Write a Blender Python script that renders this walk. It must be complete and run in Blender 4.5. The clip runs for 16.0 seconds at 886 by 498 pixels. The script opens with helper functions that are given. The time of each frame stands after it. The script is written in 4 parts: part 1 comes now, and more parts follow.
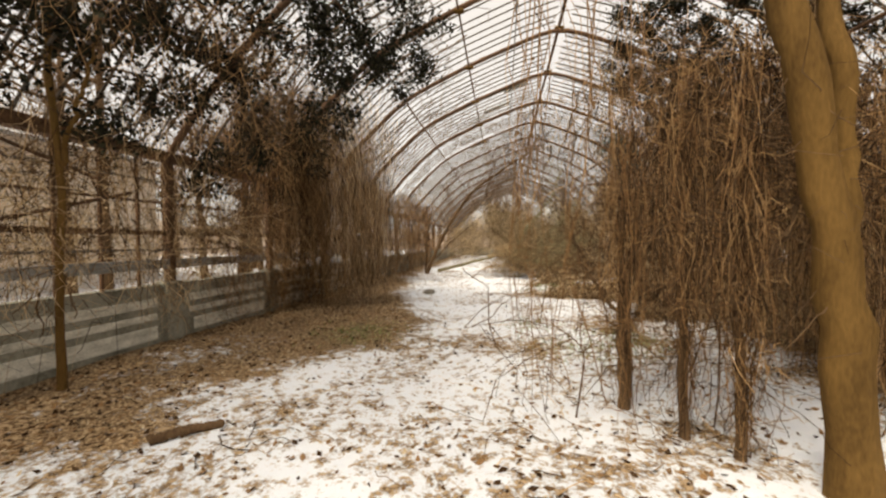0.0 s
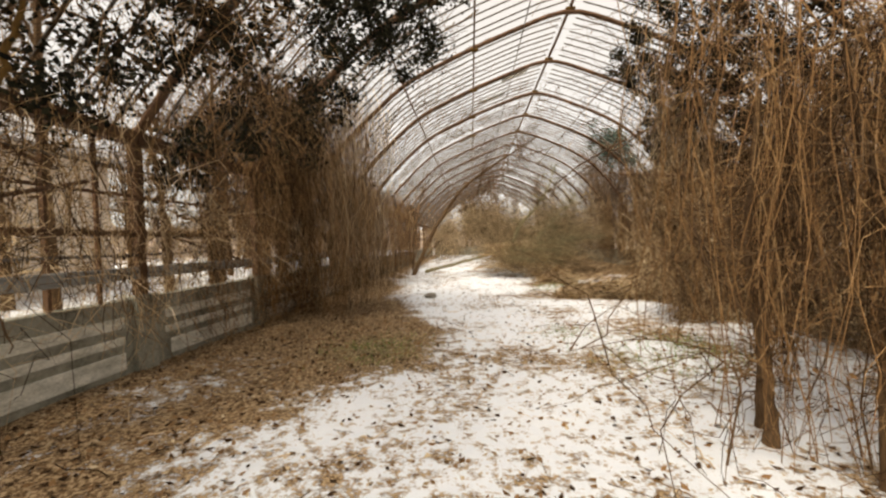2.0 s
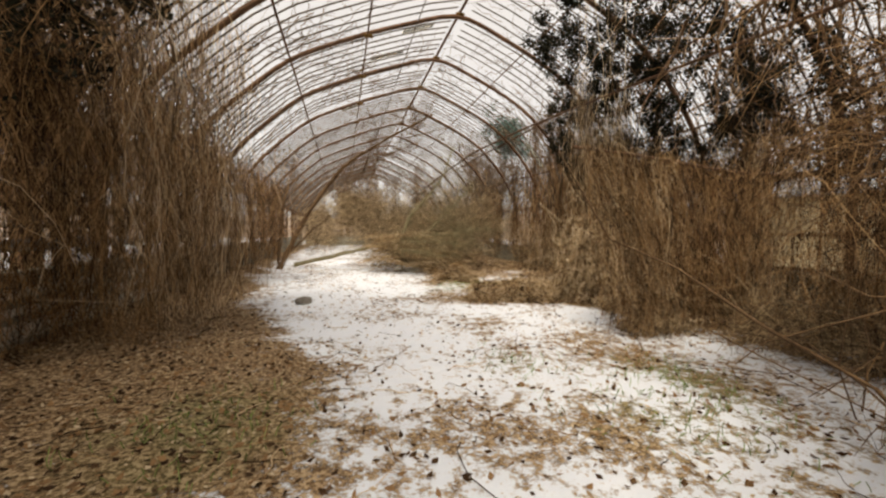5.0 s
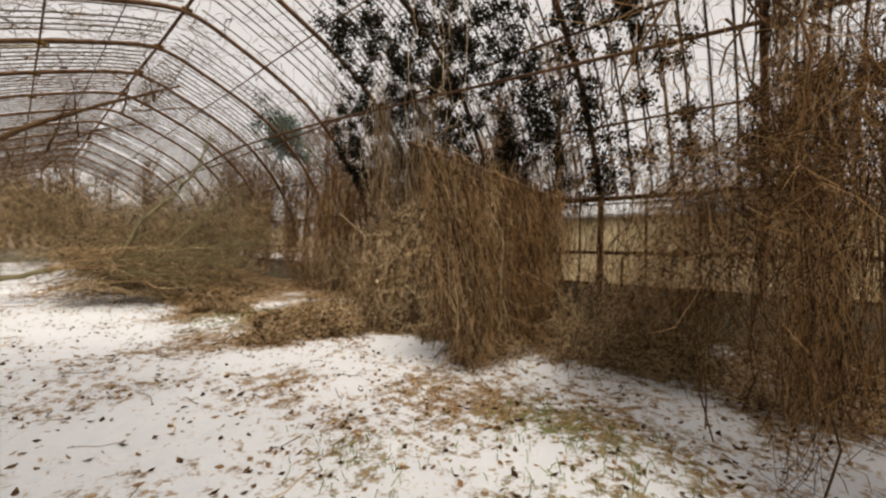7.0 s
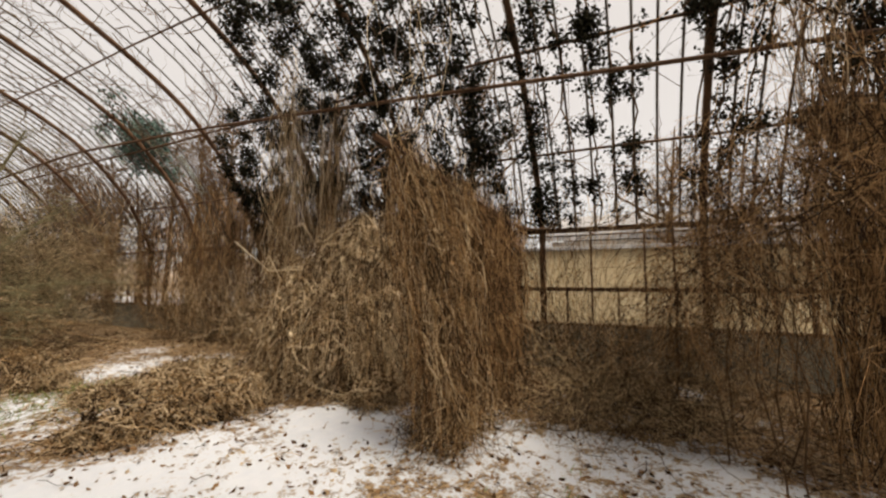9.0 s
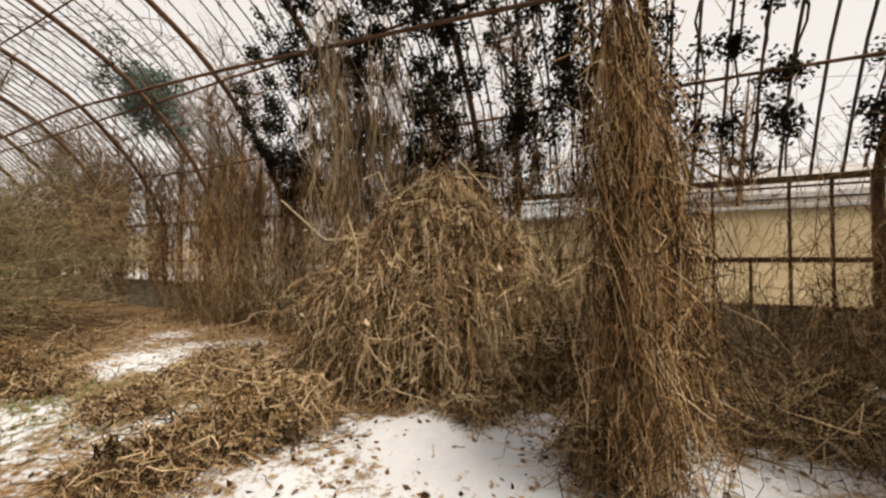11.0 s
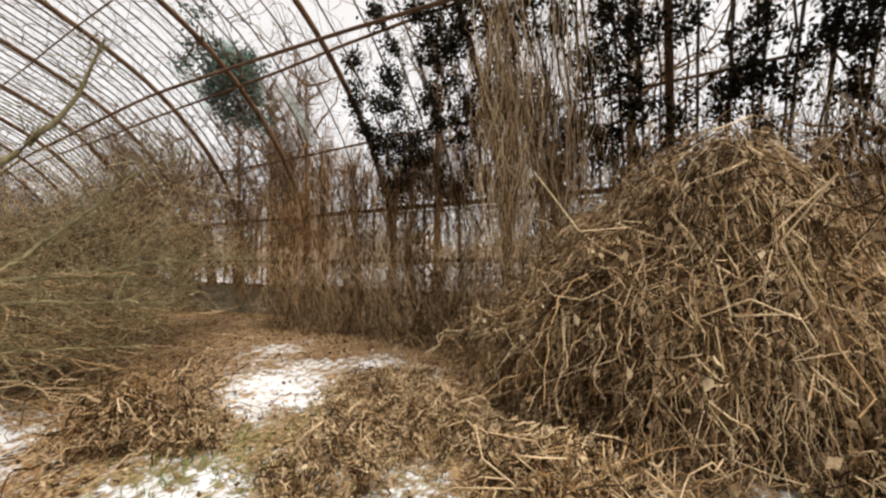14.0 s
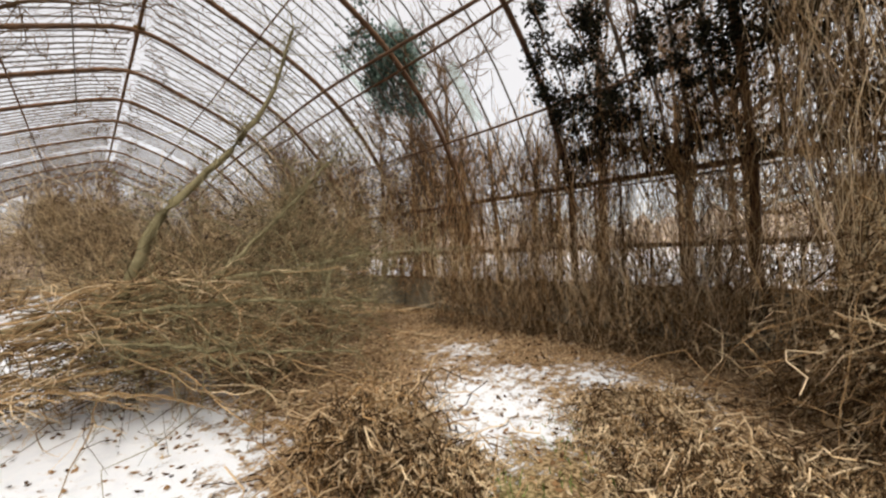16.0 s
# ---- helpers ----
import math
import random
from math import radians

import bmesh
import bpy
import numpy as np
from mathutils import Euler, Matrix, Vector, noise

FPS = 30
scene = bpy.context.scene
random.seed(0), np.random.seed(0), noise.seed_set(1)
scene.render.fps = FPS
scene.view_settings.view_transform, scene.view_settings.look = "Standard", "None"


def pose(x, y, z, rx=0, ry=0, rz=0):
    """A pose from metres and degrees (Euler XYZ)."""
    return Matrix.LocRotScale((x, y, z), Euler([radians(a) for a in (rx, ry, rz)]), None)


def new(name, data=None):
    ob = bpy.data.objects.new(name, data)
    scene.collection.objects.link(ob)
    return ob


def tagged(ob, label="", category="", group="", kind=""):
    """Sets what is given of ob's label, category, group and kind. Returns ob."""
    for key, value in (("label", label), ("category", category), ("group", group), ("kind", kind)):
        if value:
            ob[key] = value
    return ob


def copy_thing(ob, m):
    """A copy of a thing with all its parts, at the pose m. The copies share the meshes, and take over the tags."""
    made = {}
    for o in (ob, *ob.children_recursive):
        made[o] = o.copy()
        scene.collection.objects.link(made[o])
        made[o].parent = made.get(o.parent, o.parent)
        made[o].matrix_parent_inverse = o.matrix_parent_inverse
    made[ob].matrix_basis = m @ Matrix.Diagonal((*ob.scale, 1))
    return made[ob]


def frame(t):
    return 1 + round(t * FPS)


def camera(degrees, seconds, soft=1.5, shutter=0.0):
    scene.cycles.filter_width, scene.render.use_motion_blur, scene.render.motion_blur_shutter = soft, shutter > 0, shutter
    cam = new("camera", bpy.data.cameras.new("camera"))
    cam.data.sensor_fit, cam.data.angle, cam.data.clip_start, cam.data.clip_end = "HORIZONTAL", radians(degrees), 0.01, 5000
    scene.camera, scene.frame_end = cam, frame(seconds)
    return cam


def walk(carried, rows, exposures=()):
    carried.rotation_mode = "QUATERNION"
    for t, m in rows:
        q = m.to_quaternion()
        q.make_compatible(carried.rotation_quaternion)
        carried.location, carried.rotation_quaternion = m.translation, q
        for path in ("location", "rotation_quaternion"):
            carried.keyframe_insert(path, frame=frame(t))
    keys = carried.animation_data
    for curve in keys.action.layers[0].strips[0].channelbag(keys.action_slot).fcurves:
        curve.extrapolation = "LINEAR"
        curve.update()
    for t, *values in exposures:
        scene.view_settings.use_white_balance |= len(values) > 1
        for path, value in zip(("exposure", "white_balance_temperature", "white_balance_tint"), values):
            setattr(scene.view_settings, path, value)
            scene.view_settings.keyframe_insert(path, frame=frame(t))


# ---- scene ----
cam = camera(97.5, 16.0, soft=2.4)
METRES, EYE, TILT, LEAN, TURN = 12.6, 1.5, 0.0, 0.0, 8.7
ROWS = [
    (0.0, 0.0, 0.0, 0.0, -0.01, -0.98, 0.76),
    (0.5, -0.0214, 0.014, 0.0006, 0.77, -0.73, 1.19),
    (1.0, -0.0431, 0.0271, 0.0025, 0.97, -0.12, 1.48),
    (1.5, -0.0583, 0.0494, -0.0, -0.89, 0.33, 1.56),
    (2.0, -0.0688, 0.0749, -0.0004, -4.58, -1.09, 1.74),
    (2.5, -0.0808, 0.1014, -0.0005, -9.86, -1.14, 0.62),
    (3.0, -0.0829, 0.1278, -0.0013, -14.25, -2.05, 0.33),
    (5.5, -0.0648, 0.2971, -0.0057, -26.51, -2.45, 0.14),
    (6.0, -0.0579, 0.3286, -0.0029, -32.58, -1.32, 0.69),
    (6.5, -0.045, 0.3604, -0.0009, -43.94, 0.18, -1.35),
    (7.0, -0.0362, 0.3886, -0.0012, -56.73, -0.28, -0.95),
    (7.5, -0.0253, 0.4144, 0.001, -64.93, -1.33, 1.01),
    (8.0, -0.0097, 0.4394, 0.0023, -68.25, 3.62, -0.86),
    (10.5, 0.0785, 0.5747, -0.0004, -77.28, 2.92, 1.72),
    (11.0, 0.0964, 0.6054, -0.0006, -72.19, 1.12, 0.31),
    (11.5, 0.107, 0.642, -0.0015, -68.99, -1.96, 1.71),
    (12.0, 0.1148, 0.6742, -0.0014, -67.02, -3.5, 3.2),
    (12.5, 0.1213, 0.7056, -0.0008, -66.49, -3.32, 1.31),
    (13.0, 0.1245, 0.7337, 0.0014, -70.52, -1.79, 2.02),
    (13.5, 0.1311, 0.7628, 0.0009, -71.58, -0.74, 2.62),
    (14.0, 0.1403, 0.7948, 0.0015, -68.68, 0.94, 0.8),
    (14.5, 0.1449, 0.8278, 0.0022, -63.31, 0.44, 2.42),
    (15.0, 0.1534, 0.8569, 0.0011, -58.2, -0.61, 3.68),
    (15.5, 0.1652, 0.8853, 0.0022, -54.35, -1.07, 2.46),
    (16.0, 0.1679, 0.913, 0.0018, -51.46, -0.09, 2.69),
]
walk(cam, [(t, pose(0, 0, EYE, TILT, LEAN, TURN) @ pose(METRES * x, METRES * y, METRES * z, 90 + pitch, roll, yaw)) for t, x, y, z, yaw, pitch, roll in ROWS],
     [(0.0, 1.55, 7900, 9), (3.0, 1.6, 7800, 9), (7.5, 1.22, 7600, 11), (10.5, 1.42, 7700, 11), (13.0, 1.54, 7400, 10), (14.5, 1.6, 7150, 10), (16.0, 1.48, 7000, 10)])

# ---- world and light ----
world = bpy.data.worlds.new("overcast_sky")
scene.world = world
world.use_nodes = True
wn, wl = world.node_tree.nodes, world.node_tree.links
wn.clear()
sky = wn.new("ShaderNodeTexSky")
sky.sky_type, sky.sun_disc = "NISHITA", False
sky.sun_elevation, sky.sun_rotation = radians(56), radians(210)
sky_scale = wn.new("ShaderNodeVectorMath")
sky_scale.operation = "SCALE"
sky_scale.inputs["Scale"].default_value = 0.07
cloud = wn.new("ShaderNodeMix")
cloud.data_type = "RGBA"
cloud.inputs["Factor"].default_value = 0.85
cloud.inputs["B"].default_value = (0.35, 0.35, 0.365, 1)
backg = wn.new("ShaderNodeBackground")
backg.inputs["Strength"].default_value = 1.0
wout = wn.new("ShaderNodeOutputWorld")
wl.new(sky.outputs[0], sky_scale.inputs[0])
wl.new(sky_scale.outputs[0], cloud.inputs["A"])
wl.new(cloud.outputs["Result"], backg.inputs["Color"])
wl.new(backg.outputs[0], wout.inputs[0])
sun_data = bpy.data.lights.new("sun", "SUN")
sun_data.energy, sun_data.angle, sun_data.color = 1.5, radians(25), (1.0, 0.97, 0.93)
sun = new("sun", sun_data)
sun.rotation_euler = (radians(34), 0, radians(-30))

# ---- materials ----


def material(name, dark, light, scale, rough=0.9, metal=0.0, bump=0.3, detail_scale=None, island=0.0, third=None, stretch=(1, 1, 1)):
    """Two-scale mottled surface; island: how far separate pieces of one mesh vary in brightness."""
    m = bpy.data.materials.new(name)
    m.use_nodes = True
    n, l = m.node_tree.nodes, m.node_tree.links
    b = n["Principled BSDF"]
    b.inputs["Roughness"].default_value, b.inputs["Metallic"].default_value = rough, metal
    b.inputs["Specular IOR Level"].default_value = 0.15
    co = n.new("ShaderNodeTexCoord")
    mp = n.new("ShaderNodeMapping")
    mp.inputs["Scale"].default_value = stretch
    l.new(co.outputs["Object"], mp.inputs[0])
    big, small = n.new("ShaderNodeTexNoise"), n.new("ShaderNodeTexNoise")
    big.inputs["Scale"].default_value, big.inputs["Detail"].default_value = scale, 4
    small.inputs["Scale"].default_value, small.inputs["Detail"].default_value = detail_scale or scale * 9, 3
    l.new(mp.outputs[0], big.inputs["Vector"])
    l.new(mp.outputs[0], small.inputs["Vector"])
    add = n.new("ShaderNodeMath")
    add.operation = "MULTIPLY_ADD"
    add.inputs[1].default_value = 0.45
    l.new(small.outputs[0], add.inputs[0])
    half = n.new("ShaderNodeMath")
    half.operation = "MULTIPLY"
    half.inputs[1].default_value = 0.6
    l.new(big.outputs[0], half.inputs[0])
    l.new(half.outputs[0], add.inputs[2])
    fac = add.outputs[0]
    if island:
        geo = n.new("ShaderNodeNewGeometry")
        isl = n.new("ShaderNodeMath")
        isl.operation = "MULTIPLY_ADD"
        isl.inputs[1].default_value = island
        l.new(geo.outputs["Random Per Island"], isl.inputs[0])
        shift = n.new("ShaderNodeMath")
        shift.operation = "SUBTRACT"
        shift.inputs[1].default_value = island / 2
        l.new(fac, shift.inputs[0])
        l.new(shift.outputs[0], isl.inputs[2])
        fac = isl.outputs[0]
    ramp = n.new("ShaderNodeValToRGB")
    e = ramp.color_ramp.elements
    e[0].position, e[0].color = 0.33, (*dark, 1)
    e[1].position, e[1].color = 0.68, (*light, 1)
    if third:
        x = e.new(0.8)
        x.color = (*third, 1)
    l.new(fac, ramp.inputs[0])
    l.new(ramp.outputs[0], b.inputs["Base Color"])
    if bump:
        bp = n.new("ShaderNodeBump")
        bp.inputs["Strength"].default_value, bp.inputs["Distance"].default_value = bump, 0.02
        l.new(add.outputs[0], bp.inputs["Height"])
        l.new(bp.outputs[0], b.inputs["Normal"])
    return m


VINE = material("dry_vine", (0.045, 0.024, 0.010), (0.46, 0.285, 0.135), 3, third=(0.72, 0.54, 0.34), island=1.0, bump=0)
VINE_RED = material("brown_vine", (0.032, 0.016, 0.007), (0.29, 0.158, 0.068), 3, third=(0.44, 0.27, 0.13), island=1.0, bump=0)
STRAW = material("straw_vine", (0.06, 0.032, 0.013), (0.52, 0.340, 0.175), 4, third=(0.80, 0.62, 0.40), island=1.0, bump=0)
TWIG = material("grey_twig", (0.04, 0.024, 0.012), (0.34, 0.23, 0.12), 3, third=(0.60, 0.45, 0.27), island=1.0, bump=0)
BARK = material("bark", (0.05, 0.028, 0.014), (0.19, 0.115, 0.06), 5, bump=0.6, stretch=(1, 1, 0.3))
BARK_ORANGE = material("orange_bark", (0.075, 0.040, 0.011), (0.17, 0.095, 0.028), 6, bump=0.5, stretch=(1, 1, 0.3))
BARK_GREEN = material("mossy_bark", (0.12, 0.10, 0.05), (0.30, 0.26, 0.15), 6, bump=0.5)
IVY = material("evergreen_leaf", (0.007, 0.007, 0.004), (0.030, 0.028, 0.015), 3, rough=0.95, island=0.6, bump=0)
NEEDLE = material("conifer_needle", (0.045, 0.08, 0.065), (0.12, 0.18, 0.15), 2, rough=0.7, island=0.5, bump=0)
DRYLEAF = material("dry_leaf", (0.045, 0.023, 0.010), (0.28, 0.16, 0.075), 6, island=0.8, bump=0)
PALELEAF = material("pale_dry_leaf", (0.28, 0.19, 0.11), (0.60, 0.47, 0.31), 6, island=0.8, bump=0)
GRASS = material("green_grass", (0.09, 0.15, 0.03), (0.27, 0.37, 0.11), 4, island=0.6, bump=0)
CONCRETE = material("mossy_concrete", (0.13, 0.125, 0.095), (0.36, 0.345, 0.28), 2.2, bump=0.5, detail_scale=26)
PLASTER = material("flaking_whitewash", (0.34, 0.33, 0.26), (0.90, 0.87, 0.77), 4, bump=0.6, detail_scale=30, stretch=(1, 1, 3))
RUST = material("rusty_steel", (0.055, 0.032, 0.02), (0.19, 0.105, 0.06), 4, rough=0.75, metal=0.2, bump=0.3)
DARKSTEEL = material("weathered_steel", (0.06, 0.05, 0.042), (0.19, 0.16, 0.135), 5, rough=0.7, metal=0.2, bump=0.2)
BOARD = material("grey_board", (0.20, 0.20, 0.19), (0.40, 0.40, 0.38), 3, bump=0.3, stretch=(1, 0.2, 1))
OCHRE = material("ochre_render", (0.40, 0.31, 0.18), (0.60, 0.49, 0.32), 1.5, bump=0.3, detail_scale=18)
ROOFM = material("grey_roof", (0.30, 0.29, 0.28), (0.48, 0.46, 0.45), 2, bump=0.3)
PALEWALL = material("pale_wall", (0.50, 0.47, 0.43), (0.72, 0.68, 0.63), 1.2, bump=0.2)
TANWALL = material("tan_render", (0.62, 0.51, 0.41), (0.82, 0.71, 0.59), 0.9, bump=0.2)
FARWOOD = material("far_wood", (0.26, 0.19, 0.14), (0.52, 0.42, 0.34), 0.6, bump=0, stretch=(1, 1, 0.25))
STONE = material("grey_stone", (0.12, 0.10, 0.08), (0.30, 0.27, 0.23), 8, bump=0.6)

GLASS = bpy.data.materials.new("dirty_glass")
GLASS.use_nodes = True
gb = GLASS.node_tree.nodes["Principled BSDF"]
gb.inputs["Base Color"].default_value = (0.82, 0.90, 0.84, 1)
gb.inputs["Roughness"].default_value = 0.25
gb.inputs["Transmission Weight"].default_value = 1.0
gb.inputs["IOR"].default_value = 1.1


def ground_material():
    """Patchy snow over dead leaves and soil, with some green; the share of each comes from the mesh."""
    m = bpy.data.materials.new("snowy_ground")
    m.use_nodes = True
    n, l = m.node_tree.nodes, m.node_tree.links
    b = n["Principled BSDF"]
    b.inputs["Roughness"].default_value = 0.85
    b.inputs["Specular IOR Level"].default_value = 0.2
    co = n.new("ShaderNodeTexCoord")

    def tex(scale, detail=4, rough=0.6):
        t = n.new("ShaderNodeTexNoise")
        t.inputs["Scale"].default_value, t.inputs["Detail"].default_value, t.inputs["Roughness"].default_value = scale, detail, rough
        l.new(co.outputs["Object"], t.inputs["Vector"])
        return t.outputs[0]

    def ramp(src, stops):
        r = n.new("ShaderNodeValToRGB")
        r.color_ramp.elements[0].position, r.color_ramp.elements[0].color = stops[0][0], (*stops[0][1], 1)
        r.color_ramp.elements[1].position, r.color_ramp.elements[1].color = stops[1][0], (*stops[1][1], 1)
        for p, c in stops[2:]:
            r.color_ramp.elements.new(p).color = (*c, 1)
        l.new(src, r.inputs[0])
        return r.outputs[0]

    def calc(op, a, c, d=None):
        x = n.new("ShaderNodeMath")
        x.operation = op
        for i, v in enumerate((a, c, d)):
            if v is None:
                continue
            if isinstance(v, (int, float)):
                x.inputs[i].default_value = v
            else:
                l.new(v, x.inputs[i])
        return x.outputs[0]

    def blend(f, a, c):
        x = n.new("ShaderNodeMix")
        x.data_type = "RGBA"
        l.new(f, x.inputs["Factor"])
        l.new(a, x.inputs["A"])
        l.new(c, x.inputs["B"])
        return x.outputs["Result"]

    at = n.new("ShaderNodeAttribute")
    at.attribute_name = "cover"
    gr = n.new("ShaderNodeAttribute")
    gr.attribute_name = "green"
    fine = tex(7, 6, 0.72)
    speck = tex(30, 4, 0.7)
    mid = tex(2.6, 3)
    litter = ramp(speck, ((0.36, (0.045, 0.024, 0.010)), (0.48, (0.20, 0.12, 0.058)), (0.60, (0.52, 0.37, 0.22))))
    grass = ramp(speck, ((0.3, (0.07, 0.085, 0.03)), (0.7, (0.22, 0.25, 0.09))))
    soil = blend(calc("MULTIPLY", gr.outputs["Fac"], calc("MULTIPLY_ADD", mid, 2.0, -0.4)), litter, grass)
    # white snow, with the blue of skylight put into its colour
    snow = ramp(fine, ((0.25, (0.78, 0.82, 0.88)), (0.7, (0.90, 0.92, 0.95))))
    s = calc("ADD", calc("MULTIPLY", fine, 0.62), calc("MULTIPLY", speck, 0.38))
    f = calc("MULTIPLY_ADD", calc("SUBTRACT", calc("ADD", at.outputs["Fac"], calc("MULTIPLY_ADD", calc("SUBTRACT", s, 0.5), 1.7, 0.5)), 1.0), 8.0, 0.5)
    cl = n.new("ShaderNodeClamp")
    l.new(f, cl.inputs[0])
    l.new(blend(cl.outputs[0], snow, soil), b.inputs["Base Color"])
    bp = n.new("ShaderNodeBump")
    bp.inputs["Strength"].default_value, bp.inputs["Distance"].default_value = 0.7, 0.03
    l.new(calc("SUBTRACT", s, calc("MULTIPLY", cl.outputs[0], 0.35)), bp.inputs["Height"])
    l.new(bp.outputs[0], b.inputs["Normal"])
    return m


GROUND = ground_material()

# ---- mesh helpers ----
rng = np.random.default_rng(7)


def fast_mesh(name, verts, faces, mat):
    """A mesh from arrays; faces all of one length."""
    verts, faces = np.asarray(verts, np.float32), np.asarray(faces, np.int32)
    me = bpy.data.meshes.new(name)
    k = faces.shape[1]
    me.vertices.add(len(verts))
    me.vertices.foreach_set("co", verts.ravel())
    me.loops.add(faces.size)
    me.loops.foreach_set("vertex_index", faces.ravel())
    me.polygons.add(len(faces))
    me.polygons.foreach_set("loop_start", np.arange(0, faces.size, k, dtype=np.int32))
    me.polygons.foreach_set("use_smooth", np.ones(len(faces), bool))
    me.update(calc_edges=True)
    me.validate()
    me.materials.append(mat)
    return me


def tubes(paths, radii, sides=3):
    """Tubes along N paths of K points each; radii: N or N x K. Returns vertices and quads."""
    p = np.asarray(paths, float)
    n, k, _ = p.shape
    r = np.asarray(radii, float)
    r = np.repeat(r[:, None], k, 1) if r.ndim == 1 else r
    t = np.gradient(p, axis=1)
    t /= np.linalg.norm(t, axis=2, keepdims=True) + 1e-9
    ref = np.where(np.abs(t[..., 2:3]) > 0.8, np.array([1.0, 0, 0]), np.array([0, 0, 1.0]))
    u = np.cross(t, ref)
    u /= np.linalg.norm(u, axis=2, keepdims=True) + 1e-9
    w = np.cross(t, u)
    a = np.arange(sides) * 2 * np.pi / sides
    v = p[:, :, None] + r[:, :, None, None] * (np.cos(a)[:, None] * u[:, :, None] + np.sin(a)[:, None] * w[:, :, None])
    base = (np.arange(n)[:, None, None] * k + np.arange(k - 1)[None, :, None]) * sides
    i = np.arange(sides)[None, None]
    j = (i + 1) % sides
    q = np.stack([base + i, base + j, base + sides + j, base + sides + i], -1).reshape(-1, 4)
    return v.reshape(-1, 3), q


def wander(starts, ends, k=8, rough=0.12, sag=0.0):
    """Uneven lines from starts to ends."""
    s, e = np.asarray(starts, float), np.asarray(ends, float)
    n = len(s)
    f = np.linspace(0, 1, k)[None, :, None]
    p = s[:, None] * (1 - f) + e[:, None] * f
    step = rng.normal(size=(n, k, 3)).cumsum(1)
    step -= step[:, :1] * (1 - f) + step[:, -1:] * f
    size = np.linalg.norm(e - s, axis=1)[:, None, None]
    p += step * rough * size / np.sqrt(k)
    p[..., 2] -= sag * (4 * f[..., 0] * (1 - f[..., 0]))
    return p


def leaf_quads(points, size, flat=0.0, hang=0.0):
    """Small pointed leaves at points, each folded along its length."""
    p = np.asarray(points, float)
    n = len(p)
    d = rng.normal(size=(n, 3))
    d[:, 2] = d[:, 2] * (1 - flat) - hang
    d /= np.linalg.norm(d, axis=1, keepdims=True)
    o = rng.normal(size=(n, 3))
    if flat:
        o = np.cross(d, np.array([0, 0, 1.0]) + (1 - flat) * rng.normal(size=(n, 3)))
    else:
        o = np.cross(d, o)
    o /= np.linalg.norm(o, axis=1, keepdims=True) + 1e-9
    nrm = np.cross(d, o)
    s = size * rng.uniform(0.6, 1.3, (n, 1))
    a, b = p - d * s * 0.5, p + d * s * 0.5
    l, r = p + o * s * 0.3 + nrm * s * 0.1, p - o * s * 0.3 + nrm * s * 0.1
    v = np.stack([a, r, b, l], 1).reshape(-1, 3)
    i = np.arange(n)[:, None] * 4
    return v, np.concatenate([i + [0, 1, 2], i + [0, 2, 3]])


def mesh_part(name, vq, mat, parent=None, label="", kind=""):
    ob = new(name, fast_mesh(name, vq[0], vq[1], mat))
    ob.parent = parent
    return tagged(ob, label, kind=kind)


def thing(name, place, label, category, group="", kind=""):
    ob = new(name)
    ob.location = place
    ob.empty_display_size = 0.1
    return tagged(ob, label, category, group, kind)


def attach(name, vq, mat, parent, label="", kind=""):
    """A part given in world places, under a thing that stands unturned."""
    return mesh_part(name, (np.asarray(vq[0]) - np.array(parent.location), vq[1]), mat, parent, label, kind)


def box(x0, y0, z0, x1, y1, z1, bevel=0.01):
    """A bevelled box as triangles."""
    bm = bmesh.new()
    bmesh.ops.create_cube(bm, size=1, matrix=Matrix.LocRotScale(((x0 + x1) / 2, (y0 + y1) / 2, (z0 + z1) / 2), None, (x1 - x0, y1 - y0, z1 - z0)))
    bmesh.ops.bevel(bm, geom=bm.edges[:], offset=bevel, segments=1, affect="EDGES")
    bmesh.ops.triangulate(bm, faces=bm.faces[:])
    bm.verts.index_update()
    v = np.array([x.co[:] for x in bm.verts])
    f = np.array([[x.index for x in y.verts] for y in bm.faces])
    bm.free()
    return v, f


def flat_shaded(ob):
    ob.data.polygons.foreach_set("use_smooth", np.zeros(len(ob.data.polygons), bool))
    return ob


def line(points, k):
    """Points evenly along a polyline, softly rounded."""
    p = np.array(points, float)
    s = np.r_[0, np.linalg.norm(np.diff(p, axis=0), axis=1).cumsum()]
    t = np.linspace(0, s[-1], k)
    q = np.stack([np.interp(t, s, p[:, i]) for i in range(3)], 1)
    for _ in range(2):
        q[1:-1] = (q[:-2] + 2 * q[1:-1] + q[2:]) / 4
    return q


# ---- plan: x across the house, y along it ----
RIDGE_X, RIDGE_Z = 1.45, 6.85
LEFT, RIGHT = -4.9, 6.6
LEFT_SILL, RIGHT_SILL = 2.8, 2.47
Y0, Y1, BAY = -4.9, 42.6, 2.5
PROFILE = [(LEFT, LEFT_SILL), (-4.0, 3.95), (-2.5, 5.3), (-0.8, 6.05), (RIDGE_X, RIDGE_Z), (3.45, 6.0), (4.5, 5.43), (5.25, 4.72), (5.8, 4.08), (6.1, 3.6), (RIGHT, RIGHT_SILL)]


def roof(x):
    """Height of the roof frame over x."""
    return np.interp(x, [a for a, _ in PROFILE], [b for _, b in PROFILE])


def fbm(x, y, s):
    return noise.fractal(Vector((x * s, y * s, 3.3)), 0.8, 2.0, 4)


